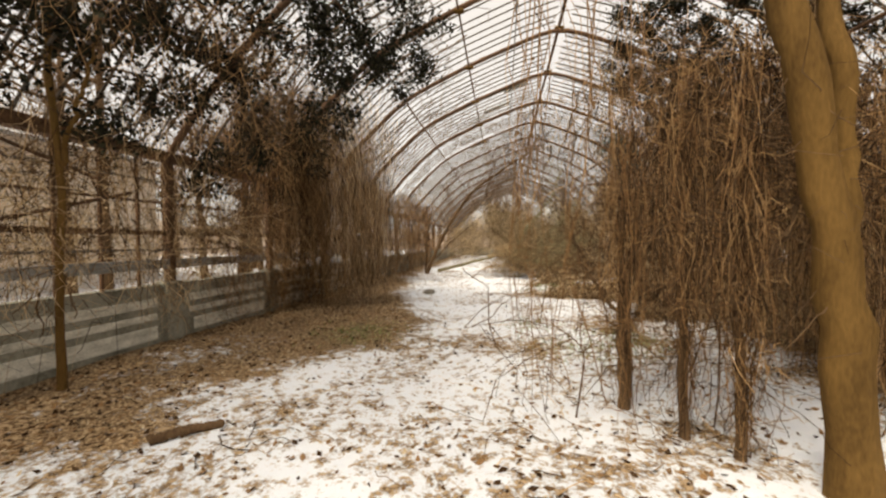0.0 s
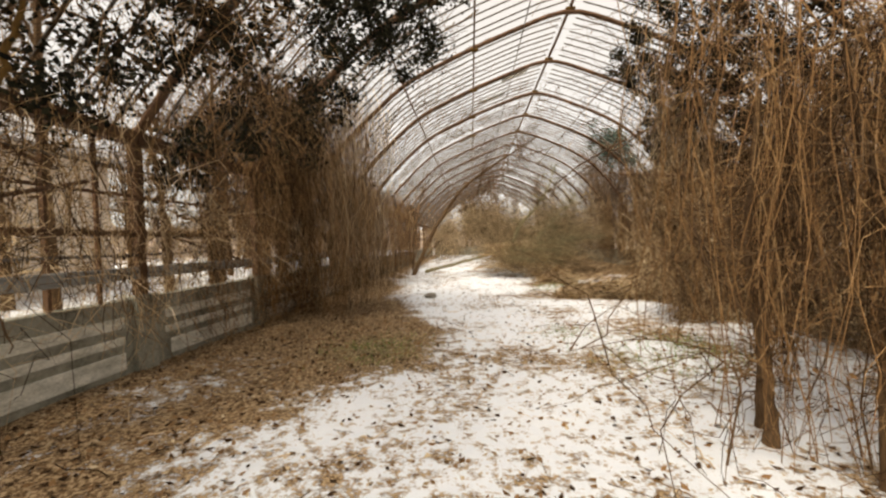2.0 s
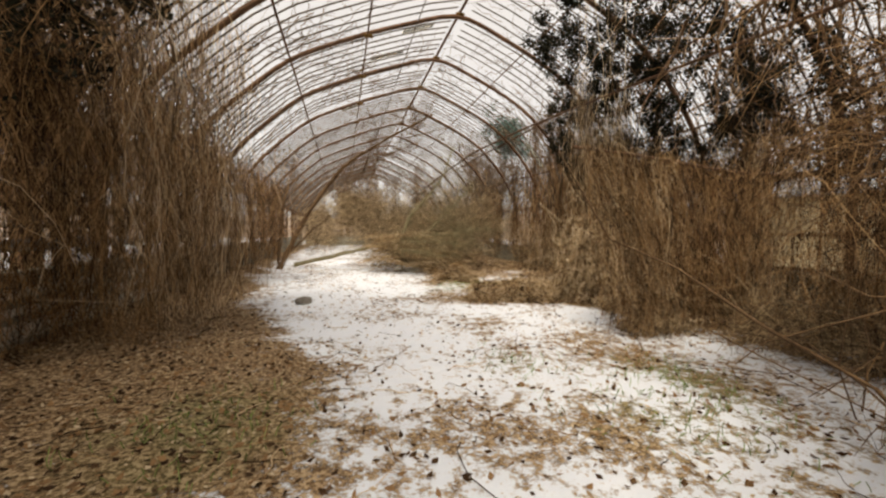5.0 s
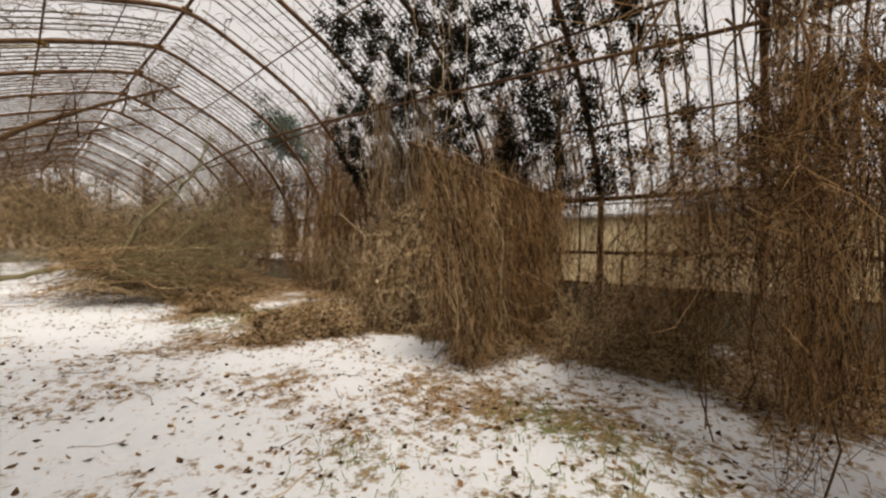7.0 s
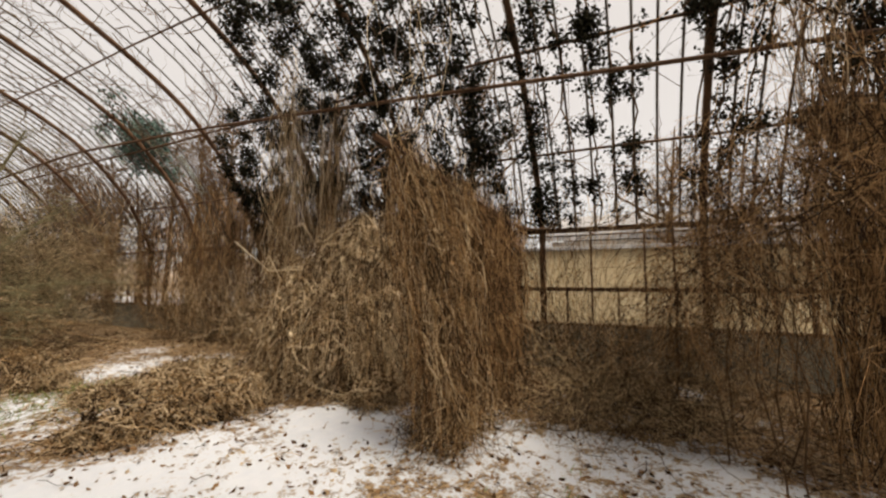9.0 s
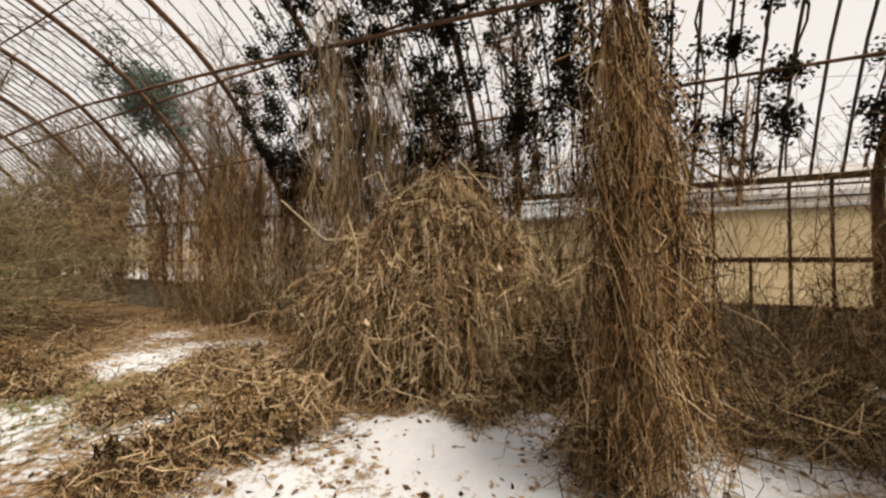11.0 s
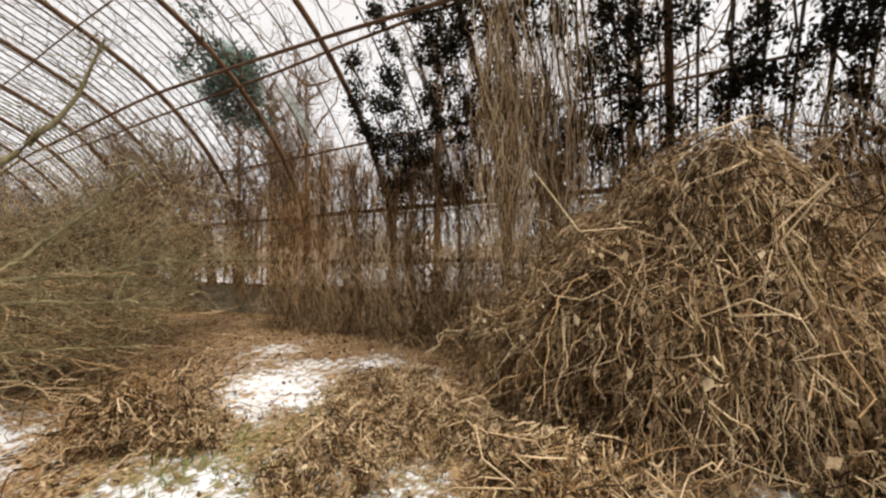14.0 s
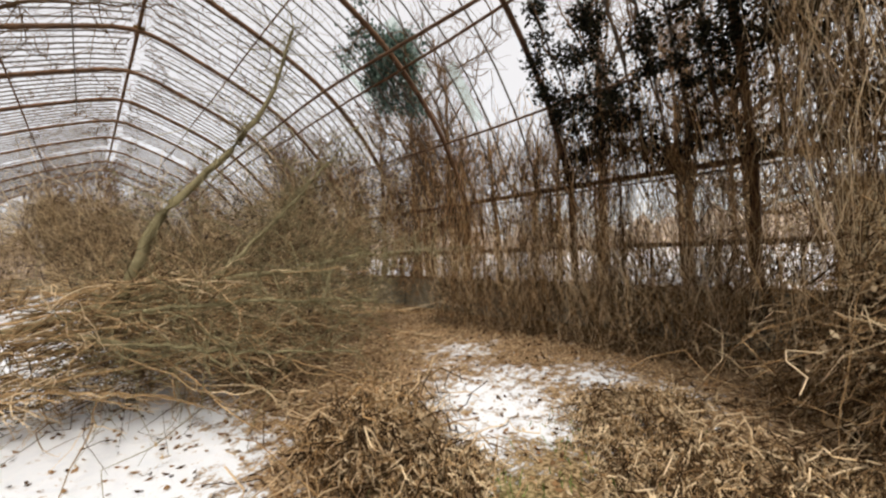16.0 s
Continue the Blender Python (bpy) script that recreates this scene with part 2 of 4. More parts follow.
def ground_z(x, y):
    return 0.035 * math.sin(x * 1.3 + 0.6 * y) * math.sin(y * 0.9 - 0.4 * x) + 0.03 * fbm(x, y, 1.1) + 0.12 * max(0.0, min(1.0, (-3.6 - x) / 1.2)) + 0.06 * max(0.0, min(1.0, (x - 3.6) / 1.5))


EDGE_Y = [0, 1.5, 3, 4.5, 6, 7, 8.5, 10, 11.5, 16, 20]
EDGE_X = [-3.7, -3.6, -3.35, -2.75, -1.7, -1.6, -2.1, -2.7, -3.1, -3.9, -4.2]
BARE_Y = [0, 3, 5, 6.5, 8, 9.2, 10.2, 11, 13, 16, 20]
BARE_X = [3.9, 3.9, 3.5, 3.8, 3.8, 3.8, 2.9, 2.3, 3.6, 1.4, 1.6]


def soft(v, w):
    return 1 / (1 + math.exp(-v / w))


def cover(x, y):
    """How much of the ground is bare of snow: 0 to 1."""
    c = 0.405 + 0.16 * fbm(x, y, 0.9)
    w = 0.35 * fbm(x, y, 1.7)
    c += 0.36 * soft(float(np.interp(y, EDGE_Y, EDGE_X)) - x + w, 0.16)
    c += 0.38 * soft(x - float(np.interp(y, BARE_Y, BARE_X)) + w, 0.2)
    for px, py, r, a in ((-0.6, 6.0, 0.5, 0.12), (1.3, 5.7, 1.0, 0.10), (0.4, 5.5, 0.5, 0.08), (2.2, 6.2, 0.8, 0.08), (1.9, 7.6, 0.5, 0.1), (-2.9, 2.6, 0.35, 0.2), (-0.4, 2.2, 1.0, 0.05), (1.6, 14.0, 0.9, 0.3), (2.4, 13.0, 0.7, 0.12), (3.6, 14.6, 0.8, -0.22), (4.4, 15.6, 0.9, -0.2), (4.6, 13.9, 0.6, -0.28), (4.3, 13.1, 0.5, -0.24), (3.3, 13.6, 0.5, -0.2), (-2.1, 2.2, 0.7, 0.06), (0.2, 1.5, 0.8, -0.04), (2.7, 14.6, 0.6, -0.1), (4.0, 12.9, 0.6, -0.2), (2.9, 11.7, 0.5, -0.14), (2.4, 13.7, 0.5, -0.12), (-4.2, 4.6, 0.8, -0.2), (-3.9, 3.6, 0.6, -0.12), (0.3, 4.0, 0.5, 0.1), (2.9, 14.4, 0.7, -0.15), (3.0, 9.3, 0.6, -0.3), (1.2, 10.7, 0.6, 0.15), (1.3, 11.8, 1.2, 0.06), (2.4, 12.9, 1.0, 0.05), (0.2, 16.5, 1.4, -0.15), (-1.0, 8.5, 1.2, -0.1), (3.4, 7.0, 0.5, -0.15), (5.6, 5.6, 0.5, -0.3), (3.2, 12.6, 0.7, 0.15), (-1.5, 13, 2.0, -0.12), (5.2, 6.4, 0.5, -0.2)):
        c += a * math.exp(-((x - px) ** 2 + (y - py) ** 2) / r ** 2)
    return min(1.0, max(0.0, c))


def green(x, y):
    g = 0.0
    for px, py, r in ((1.9, 13.2, 0.6), (1.4, 12.6, 0.5), (1.3, 5.6, 0.7), (1.9, 6.3, 0.5), (0.4, 6.9, 0.4), (2.3, 11.9, 0.5), (-2.4, 6.2, 0.6), (3.2, 13.1, 0.4)):
        g += 0.7 * math.exp(-((x - px) ** 2 + (y - py) ** 2) / r ** 2)
    return min(1.0, g)


def make_ground():
    """One sheet: fine inside the house, coarse out to the horizon."""
    def axis(lo, hi, step, far):
        inner = np.arange(lo, hi, step)
        grow = step * np.cumsum(1.28 ** np.arange(1, 40))
        grow = np.r_[grow[grow < far], far]
        return np.r_[lo - grow[::-1], inner, inner[-1] + grow]
    xs, ys = axis(-5.2, 6.8, 0.075, 900), axis(-0.5, 20, 0.085, 900)
    nx, ny = len(xs), len(ys)
    X, Y = np.meshgrid(xs, ys)
    near = (np.abs(X) < 40) & (Y > -40) & (Y < 70)
    Z, C, G = np.zeros(X.shape), np.full(X.shape, 0.5), np.zeros(X.shape)
    for i, j in zip(*np.nonzero(near)):
        x, y = float(X[i, j]), float(Y[i, j])
        inside = LEFT < x < RIGHT
        Z[i, j] = ground_z(x, y) if inside else 0.05
        C[i, j] = cover(x, y) if inside else 0.46
        G[i, j] = green(x, y) if inside else (0.5 if x < LEFT else 0.1)
    idx = np.arange(nx * ny).reshape(ny, nx)
    q = np.stack([idx[:-1, :-1], idx[:-1, 1:], idx[1:, 1:], idx[1:, :-1]], -1).reshape(-1, 4)
    me = fast_mesh("ground", np.stack([X, Y, Z], -1).reshape(-1, 3), q, GROUND)
    for key, val in (("cover", C), ("green", G)):
        me.attributes.new(key, "FLOAT", "POINT").data.foreach_set("value", val.ravel().astype(np.float32))
    tagged(new("ground", me), "patchy melting snow over dead leaves and soil", "ground", kind="structure")


make_ground()

# ---- glasshouse frame ----
house = thing("greenhouse_frame", (RIDGE_X, 0, 0), "rusty arched steel frame of a derelict glasshouse, glass gone", "greenhouse", kind="structure")


def at_house(name, path, r, mat, sides=6, label=""):
    return attach(name, tubes([np.asarray(path)], [r], sides), mat, house, label)


prof = line([(x, 0, z) for x, z in PROFILE], 40)
arch_v, arch_q = tubes([prof], [0.052], 6)
arch_mesh = fast_mesh("arch", arch_v - np.array([RIDGE_X, 0, 0]), arch_q, RUST)
for i in range(20):
    ob = new("arch", arch_mesh)
    ob.parent, ob.location = house, (0, Y0 + i * BAY, 0)
left_half = prof[prof[:, 0] < RIDGE_X]
right_half = prof[prof[:, 0] > RIDGE_X]
bars = []
for side in (left_half[::2], right_half[::2]):
    v, q = tubes([side], [0.019], 4)
    bars.append(fast_mesh("glazing_bar", v - np.array([RIDGE_X, 0, 0]) + np.array([0, 0, 0.05]), q, DARKSTEEL))
STEP = BAY / 8
placed, rest = 0, [[], []]
for i in range(int((Y1 - Y0) / STEP)):
    y = Y0 + i * STEP
    if i % 8 == 0:
        continue
    for s in (0, 1):
        if rng.random() < (0.05 if s == 0 else 0.12):
            continue
        if 2 < y < 24:
            ob = new("glazing_bar", bars[s])
            ob.parent, ob.location = house, (0, y + rng.normal() * 0.02, 0)
        else:
            rest[s].append(y)
for s, side in ((0, left_half[::2]), (1, right_half[::2])):
    v, q = tubes(np.stack([side + np.array([0, y, 0.05]) for y in rest[s]]), np.full(len(rest[s]), 0.02), 4)
    attach("far_glazing", (v, q), DARKSTEEL, house, kind="stuff")
for x, z, r in ((RIDGE_X, RIDGE_Z, 0.04), (-0.8, 6.0, 0.02), (-2.5, 5.25, 0.025), (4.95, 5.0, 0.025), (6.0, 3.72, 0.022), (3.2, 6.08, 0.018)):
    at_house("purlin", [(x, y, z + 0.02 * math.sin(y)) for y in np.linspace(Y0, Y1, 30)], r, RUST)
# rusty brackets and flakes on the arches
for i in range(3, 12):
    for x in (-0.8, RIDGE_X):
        y = Y0 + i * BAY
        v, q = box(x - 0.11, y - 0.05, roof(x) - 0.09, x + 0.11, y + 0.05, roof(x) - 0.02, 0.015)
        attach("bracket", (v, q), BARK_ORANGE, house, "flaking rust-orange bracket")
# heating pipe slung under the east slope, sagging at its far end
at_house("pipe", line([(4.65, -3.0, 3.8), (4.6, 2.0, 3.95), (4.5, 5.0, 4.1), (4.4, 8.0, 4.3), (4.35, 10.5, 4.48), (4.3, 14.3, 4.75), (4.0, 19, 4.8), (3.4, 25, 4.1), (2.8, 31, 2.2), (2.7, 33, 0.3)], 60), 0.028, RUST, 6, "long rusty pipe sagging at its end")
# thin steel rod hanging along the roof
at_house("tie_rod", line([(0.35, y, 6.35) for y in range(4, 30, 4)], 12), 0.013, DARKSTEEL)

# ---- side walls ----


def solid(name, b, mat, parent, label="", bevel=0.012):
    return flat_shaded(attach(name, box(*b, bevel), mat, parent, label))


wall_w = thing("wall_west", (LEFT, 10, 0), "low mossy concrete wall with flaking whitewash and rusty rails", "wall", kind="structure")
y = Y0
while y < 40:
    solid("concrete_panel", (LEFT - 0.10, y + 0.14, -0.2, LEFT + 0.02, y + BAY - 0.14, 0.95), CONCRETE, wall_w)
    solid("pilaster", (LEFT - 0.12, y - 0.14, -0.2, LEFT + 0.09, y + 0.14, 0.98), CONCRETE, wall_w)
    solid("post", (LEFT - 0.06, y - 0.06, 0.98, LEFT + 0.06, y + 0.06, LEFT_SILL), RUST, wall_w)
    for k in range(1, 5):
        yy = y + k * BAY / 5
        if rng.random() < 0.45:
            solid("mullion", (LEFT - 0.02, yy - 0.018, 0.95, LEFT + 0.02, yy + 0.018, 1.66 if rng.random() < 0.5 else LEFT_SILL), RUST, wall_w, "", 0.004)
    if 2 < y < 11:
        for z, h in ((0.70, 0.12), (0.50, 0.09), (0.27, 0.19)):
            a = y + 0.2 + rng.random() * 0.3
            solid("whitewash_band", (LEFT + 0.016, a, z - h / 2, LEFT + 0.028, y + BAY - 0.25, z + h / 2), PLASTER, wall_w, "flaking whitewash", 0.004)
    y += BAY
solid("sill_beam", (LEFT - 0.09, Y0, LEFT_SILL - 0.07, LEFT + 0.09, Y1, LEFT_SILL + 0.08), RUST, wall_w)
for z, h, mat in ((1.69, 0.035, RUST), (2.12, 0.018, RUST), (2.42, 0.016, DARKSTEEL), (1.45, 0.015, DARKSTEEL)):
    solid("rail", (LEFT + 0.03, Y0, z - h, LEFT + 0.03 + h * 1.6, Y1, z + h), mat, wall_w)
for a, b in ((Y0, 2.3), (2.7, 7.4), (7.7, 12.4)):
    solid("board", (LEFT + 0.03, a, 1.17, LEFT + 0.055, b, 1.31), BOARD, wall_w, "weathered grey board")
for y, z, dz in ((3.2, 2.75, -0.45), (3.6, 1.7, 0.5), (6.1, 1.7, -0.4)):
    attach("loose_bar", tubes([line([(LEFT + 0.12, y - 0.8, z), (LEFT + 0.14, y + 0.8, z + dz)], 4)], [0.02], 4), RUST, wall_w)

wall_e = thing("wall_east", (RIGHT, 10, 0), "low concrete wall under rusty rails, overgrown with vines", "wall", kind="structure")
y = Y0
while y < 40:
    solid("concrete_panel", (RIGHT - 0.02, y + 0.13, -0.2, RIGHT + 0.10, y + BAY - 0.13, 0.78), CONCRETE, wall_e)
    solid("pilaster", (RIGHT - 0.08, y - 0.13, -0.2, RIGHT + 0.12, y + 0.13, 0.80), CONCRETE, wall_e)
    solid("post", (RIGHT - 0.05, y - 0.05, 0.80, RIGHT + 0.05, y + 0.05, RIGHT_SILL), RUST, wall_e)
    for k in range(1, 6):
        yy = y + k * BAY / 6
        solid("mullion", (RIGHT - 0.018, yy - 0.017, 0.78, RIGHT + 0.018, yy + 0.017, 1.42 if rng.random() < 0.4 else RIGHT_SILL), RUST, wall_e, "", 0.004)
    y += BAY
solid("sill_beam", (RIGHT - 0.05, Y0, RIGHT_SILL - 0.03, RIGHT + 0.06, Y1, RIGHT_SILL + 0.05), RUST, wall_e)
solid("rail", (RIGHT - 0.10, Y0, 1.39, RIGHT - 0.03, Y1, 1.46), RUST, wall_e)
solid("rail", (RIGHT - 0.06, Y0, 0.79, RIGHT + 0.0, Y1, 0.84), RUST, wall_e)
solid("rail", (RIGHT - 0.05, Y0, 2.36, RIGHT - 0.02, Y1, 2.39), DARKSTEEL, wall_e)

for yy, label in ((Y0 - 0.1, "wall_south"), (Y1 + 0.1, "wall_north")):
    w = thing(label, (RIDGE_X, yy, 0), "low concrete end wall of the glasshouse", "wall", kind="structure")
    solid("concrete_panel", (LEFT, yy - 0.08, -0.2, RIGHT, yy + 0.08, 0.9), CONCRETE, w)
    for x in np.arange(LEFT + 0.6, RIGHT, 1.2):
        solid("mullion", (x - 0.025, yy - 0.025, 0.9, x + 0.025, yy + 0.025, float(roof(x))), RUST, w, "", 0.005)
    for z in (2.5, 4.2):
        solid("rail", (LEFT + (0 if z < 3 else 1.0), yy - 0.06, z - 0.03, RIGHT - (0 if z < 3 else 1.0), yy - 0.026, z + 0.03), RUST, w)

# a few panes left in the roof
for y, x0, x1 in ((16.6, 5.25, 5.95), (17.2, 4.4, 5.2), (19.0, 4.5, 5.2), (1.0, -3.8, -3.0), (3.5, -3.7, -3.1), (13.1, 0.1, 0.9), (14.3, -0.6, 0.3), (18.2, -1.4, -0.6)):
    za, zb = float(roof(x0)) + 0.075, float(roof(x1)) + 0.075
    v = np.array([(x0, y - 0.14, za), (x0, y + 0.14, za), (x1, y + 0.14, zb), (x1, y - 0.14, zb)])
    v = np.r_[v, v + np.array([0, 0, 0.004])]
    q = [(3, 2, 1, 0), (4, 5, 6, 7), (0, 1, 5, 4), (1, 2, 6, 5), (2, 3, 7, 6), (3, 0, 4, 7)]
    p = flat_shaded(attach("pane", (v, q), GLASS, house, "dirty greenish glass pane"))
    p.visible_shadow = False

# ---- vegetation ----


def hang(label, a, b, za, zb, low, n, depth=0.25, mat=VINE, group="hanging vine curtains", spread=0.1, r=(0.0025, 0.006), leaf=0.5, twig=0.6, rough=0.07, low_jit=0.35, top_jit=0.2, gather=None, top_depth=1.0):
    """A curtain of dead vines: tops along a to b at heights za to zb, ends near height low."""
    a, b = np.array(a, float), np.array(b, float)
    mid = (a + b) / 2
    ob = thing("vine_curtain", (mid[0], mid[1], 0), label, "vines", group)
    f = rng.random(n)
    top = np.zeros((n, 3))
    top[:, :2] = a + (b - a) * f[:, None] + rng.normal(size=(n, 2)) * depth * 0.5 * top_depth
    top[:, 2] = za + (zb - za) * f + rng.normal(size=n) * top_jit
    clump = rng.random((max(3, n // 22), 1))
    own = rng.integers(0, len(clump), n)
    pull = np.zeros((n, 3))
    pull[:, :2] = a + (b - a) * clump[own] + rng.normal(size=(n, 2)) * depth * 0.4
    bot = top * 0.55 + pull * 0.45
    if gather:
        bot[:, :2] += 0.5 * (np.array(gather) - bot[:, :2])
    bot[:, :2] += rng.normal(size=(n, 2)) * spread
    bot[:, 2] = np.maximum(low, 0.02) + np.abs(rng.normal(size=n)) * low_jit
    p = wander(top, bot, 10, rough)
    ph = rng.uniform(0, 6.28, (n, 1)) + np.linspace(0, 1, 10) * rng.uniform(4, 16, (n, 1))
    amp = rng.uniform(0.0, 0.06, (n, 1))
    p[..., 0] += amp * np.cos(ph)
    p[..., 1] += amp * np.sin(ph * 1.1)
    rad = np.outer(rng.uniform(*r, n), np.linspace(1, 0.6, 10))
    if n <= 8:
        for i in range(n):
            attach("stem", tubes(p[i:i + 1], rad[i:i + 1]), mat, ob)
    else:
        attach("stem_tangle", tubes(p, rad), mat, ob, kind="stuff")
    m = int(n * twig * 3.0) if n > 8 else int(n * twig)
    if m:
        s = p[rng.integers(0, n, m), rng.integers(0, 10, m)]
        d = rng.normal(size=(m, 3)) * np.array([0.13, 0.13, 0.16]) - np.array([0, 0, 0.15])
        e = s + d
        e[:, 2] = np.maximum(e[:, 2], 0.03)
        attach("side_twig_tangle", tubes(wander(s, e, 5, 0.25), np.full(m, 0.0024)), mat, ob, kind="stuff")
    m = int(n * leaf)
    if m:
        s = p[rng.integers(0, n, m), rng.integers(1, 10, m)] + rng.normal(size=(m, 3)) * 0.03
        attach("dry_foliage", leaf_quads(s, 0.045, hang=0.8), PALELEAF if mat is STRAW else DRYLEAF, ob, "curled dead leaves", "stuff")
    return ob


def mound(label, cx, cy, rx, ry, h, n, mat=STRAW, peak=(0, 0), leaf=0.8, r=(0.003, 0.007), name="vine_mound"):
    """A tangle of dead vines fallen over a support: strands run from the crown out to the ground."""
    ob = thing(name, (cx, cy, 0), label, "vines", "vine mounds")
    a = rng.uniform(0, 2 * np.pi, n)
    k = 14
    f0, f1 = rng.uniform(0, 0.55, n), rng.uniform(0.6, 1.05, n)
    f = f0[:, None] + (f1 - f0)[:, None] * np.linspace(0, 1, k)
    aa = a[:, None] + rng.normal(size=(n, k)).cumsum(1) * 0.07
    lump = 1 + 0.10 * np.sin(aa * 3 + cx) + 0.07 * np.sin(aa * 7 + cy) - 0.25 * rng.random((n, 1)) ** 2
    x = cx + peak[0] * (1 - f) + rx * f ** 0.8 * np.cos(aa) * lump
    y = cy + peak[1] * (1 - f) + ry * f ** 0.8 * np.sin(aa) * lump
    z = h * (1 - np.clip(f, 0, 1) ** 1.25) * (0.80 + 0.28 * rng.random((n, 1))) + rng.normal(size=(n, k)) * 0.03 + 0.02
    curl = rng.normal(size=(n, k, 3)).cumsum(1) * 0.05 * min(1.0, h)
    ph, wave = rng.uniform(0, 6.28, (n, 1)), rng.uniform(0.01, 0.07, (n, 1)) * min(1.0, h + 0.3)
    turn = np.linspace(0, 1, k) * rng.uniform(5, 14, (n, 1)) + ph
    p = np.stack([x + wave * np.cos(turn), y + wave * np.sin(turn), z + wave * np.sin(turn * 0.8)], -1) + curl
    p[..., 2] = np.maximum(p[..., 2], 0.015)
    attach("stem_tangle", tubes(p, np.outer(rng.uniform(*r, n), np.linspace(1, 0.6, k))), mat, ob, kind="stuff")
    m = n // 3
    s = p[rng.integers(0, n, m), rng.integers(0, k - 1, m)]
    d = rng.normal(size=(m, 3)) * np.array([0.4, 0.4, 0.25]) * min(1.0, h + 0.3)
    e = s + d
    e[:, 2] = np.maximum(e[:, 2], 0.02)
    attach("loop_tangle", tubes(wander(s, e, 9, 0.4, -0.05), rng.uniform(0.003, 0.0065, m)), mat, ob, "pale woody loops", "stuff")
    if h > 1:
        m = n
        s = p[rng.integers(0, n, m), rng.integers(0, k - 3, m)]
        out = s[:, :2] - np.array([cx, cy])
        s[:, :2] += out * 0.06
        e = s + np.c_[out * 0.10 + rng.normal(size=(m, 2)) * 0.07, -rng.uniform(0.3, 1.1, m)]
        e[:, 2] = np.maximum(e[:, 2], 0.02)
        attach("drooping_tangle", tubes(wander(s, e, 8, 0.12), np.outer(rng.uniform(0.002, 0.005, m), np.linspace(1, 0.6, 8))), mat, ob, kind="stuff")
    if h > 1:
        for i in range(70):
            b = p[rng.integers(0, n), rng.integers(1, k - 3)].copy()
            away = (b[:2] - np.array([cx, cy])) * 0.09
            b[:2] += away * 0.6
            side = rng.normal(size=2) * 0.35
            arc = line([b, b + np.r_[away + side * 0.5, rng.uniform(-0.05, 0.22)], b + np.r_[away * 1.6 + side, -0.25], np.r_[b[:2] + away * 1.8 + side * 1.2, max(0.03, b[2] - rng.uniform(0.5, 1.0))]], 14)
            attach("woody_stem", tubes([arc + rng.normal(size=arc.shape) * 0.008], [rng.uniform(0.004, 0.008) * np.linspace(1, 0.5, 14)], 5), STRAW, ob, "pale woody stem")
        m = n // 2
        b = p[rng.integers(0, n, m), rng.integers(1, k, m)]
        b[:, :2] += (b[:, :2] - np.array([cx, cy])) * 0.07
        attach("hanging_foliage", leaf_quads(b, 0.085, hang=2.2), PALELEAF, ob, "pale curled leaves hanging from the stems", "stuff")
    m = n
    s = p[rng.integers(0, n, m), rng.integers(0, k, m)]
    d = rng.normal(size=(m, 3)) * 0.13
    d[:, 2] -= 0.16
    e = s + d
    e[:, 2] = np.maximum(e[:, 2], 0.02)
    attach("side_twig_tangle", tubes(wander(s, e, 6, 0.45), np.full(m, 0.003)), mat, ob, kind="stuff")
    m = int(n * leaf)
    s = p[rng.integers(0, n, m), rng.integers(0, k, m)] + rng.normal(size=(m, 3)) * 0.03
    attach("dry_foliage", leaf_quads(s, 0.05, hang=0.9), PALELEAF, ob, "curled pale dead leaves", "stuff")
    return ob


def thicket(label, centre, size, n, mat=VINE_RED, name="bush", group="bare shrubs", r=0.0035, length=0.7, down=0.35, anchor=True):
    """Dense bare twigs filling an uneven volume, on stems that stand in the ground."""
    c, s = np.array(centre, float), np.array(size, float)
    ob = thing(name, (c[0], c[1], 0), label, "bush", group)
    k = max(6, n // 120)
    lobes = c + rng.uniform(-0.75, 0.75, (k, 3)) * s
    own = rng.integers(0, k, n)
    p0 = lobes[own] + rng.normal(size=(n, 3)) * s * 0.25
    d = rng.normal(size=(n, 3)) * length * 0.6
    d[:, 2] -= down * length
    p0[:, 2] = np.maximum(p0[:, 2], 0.05)
    p1 = p0 + d
    p1[:, 2] = np.maximum(p1[:, 2], 0.02)
    attach("twig_tangle", tubes(wander(p0, p1, 6, 0.25), np.outer(rng.uniform(0.5, 1.3, n) * r, np.linspace(1, 0.5, 6))), mat, ob, kind="stuff")
    if not anchor:
        for i in range(14):
            b = p0[rng.integers(0, n)]
            tail = b + np.r_[rng.normal(size=2) * 0.25, -rng.uniform(0.4, 1.0)]
            tail[2] = max(0.03, tail[2])
            attach("stem", tubes(wander([b], [tail], 9, 0.1), [rng.uniform(0.006, 0.011) * np.linspace(1, 0.5, 9)], 5), BARK, ob)
    if anchor:
        foot = np.c_[lobes[:, :2] * 0.85 + c[:2] * 0.15, np.zeros(k)]
        sp = wander(foot, lobes, 7, 0.1)
        for i in range(min(k, 4)):
            attach("stem", tubes(sp[i:i + 1], [0.007 * np.linspace(1, 0.5, 7)], 5), BARK, ob)
    return ob


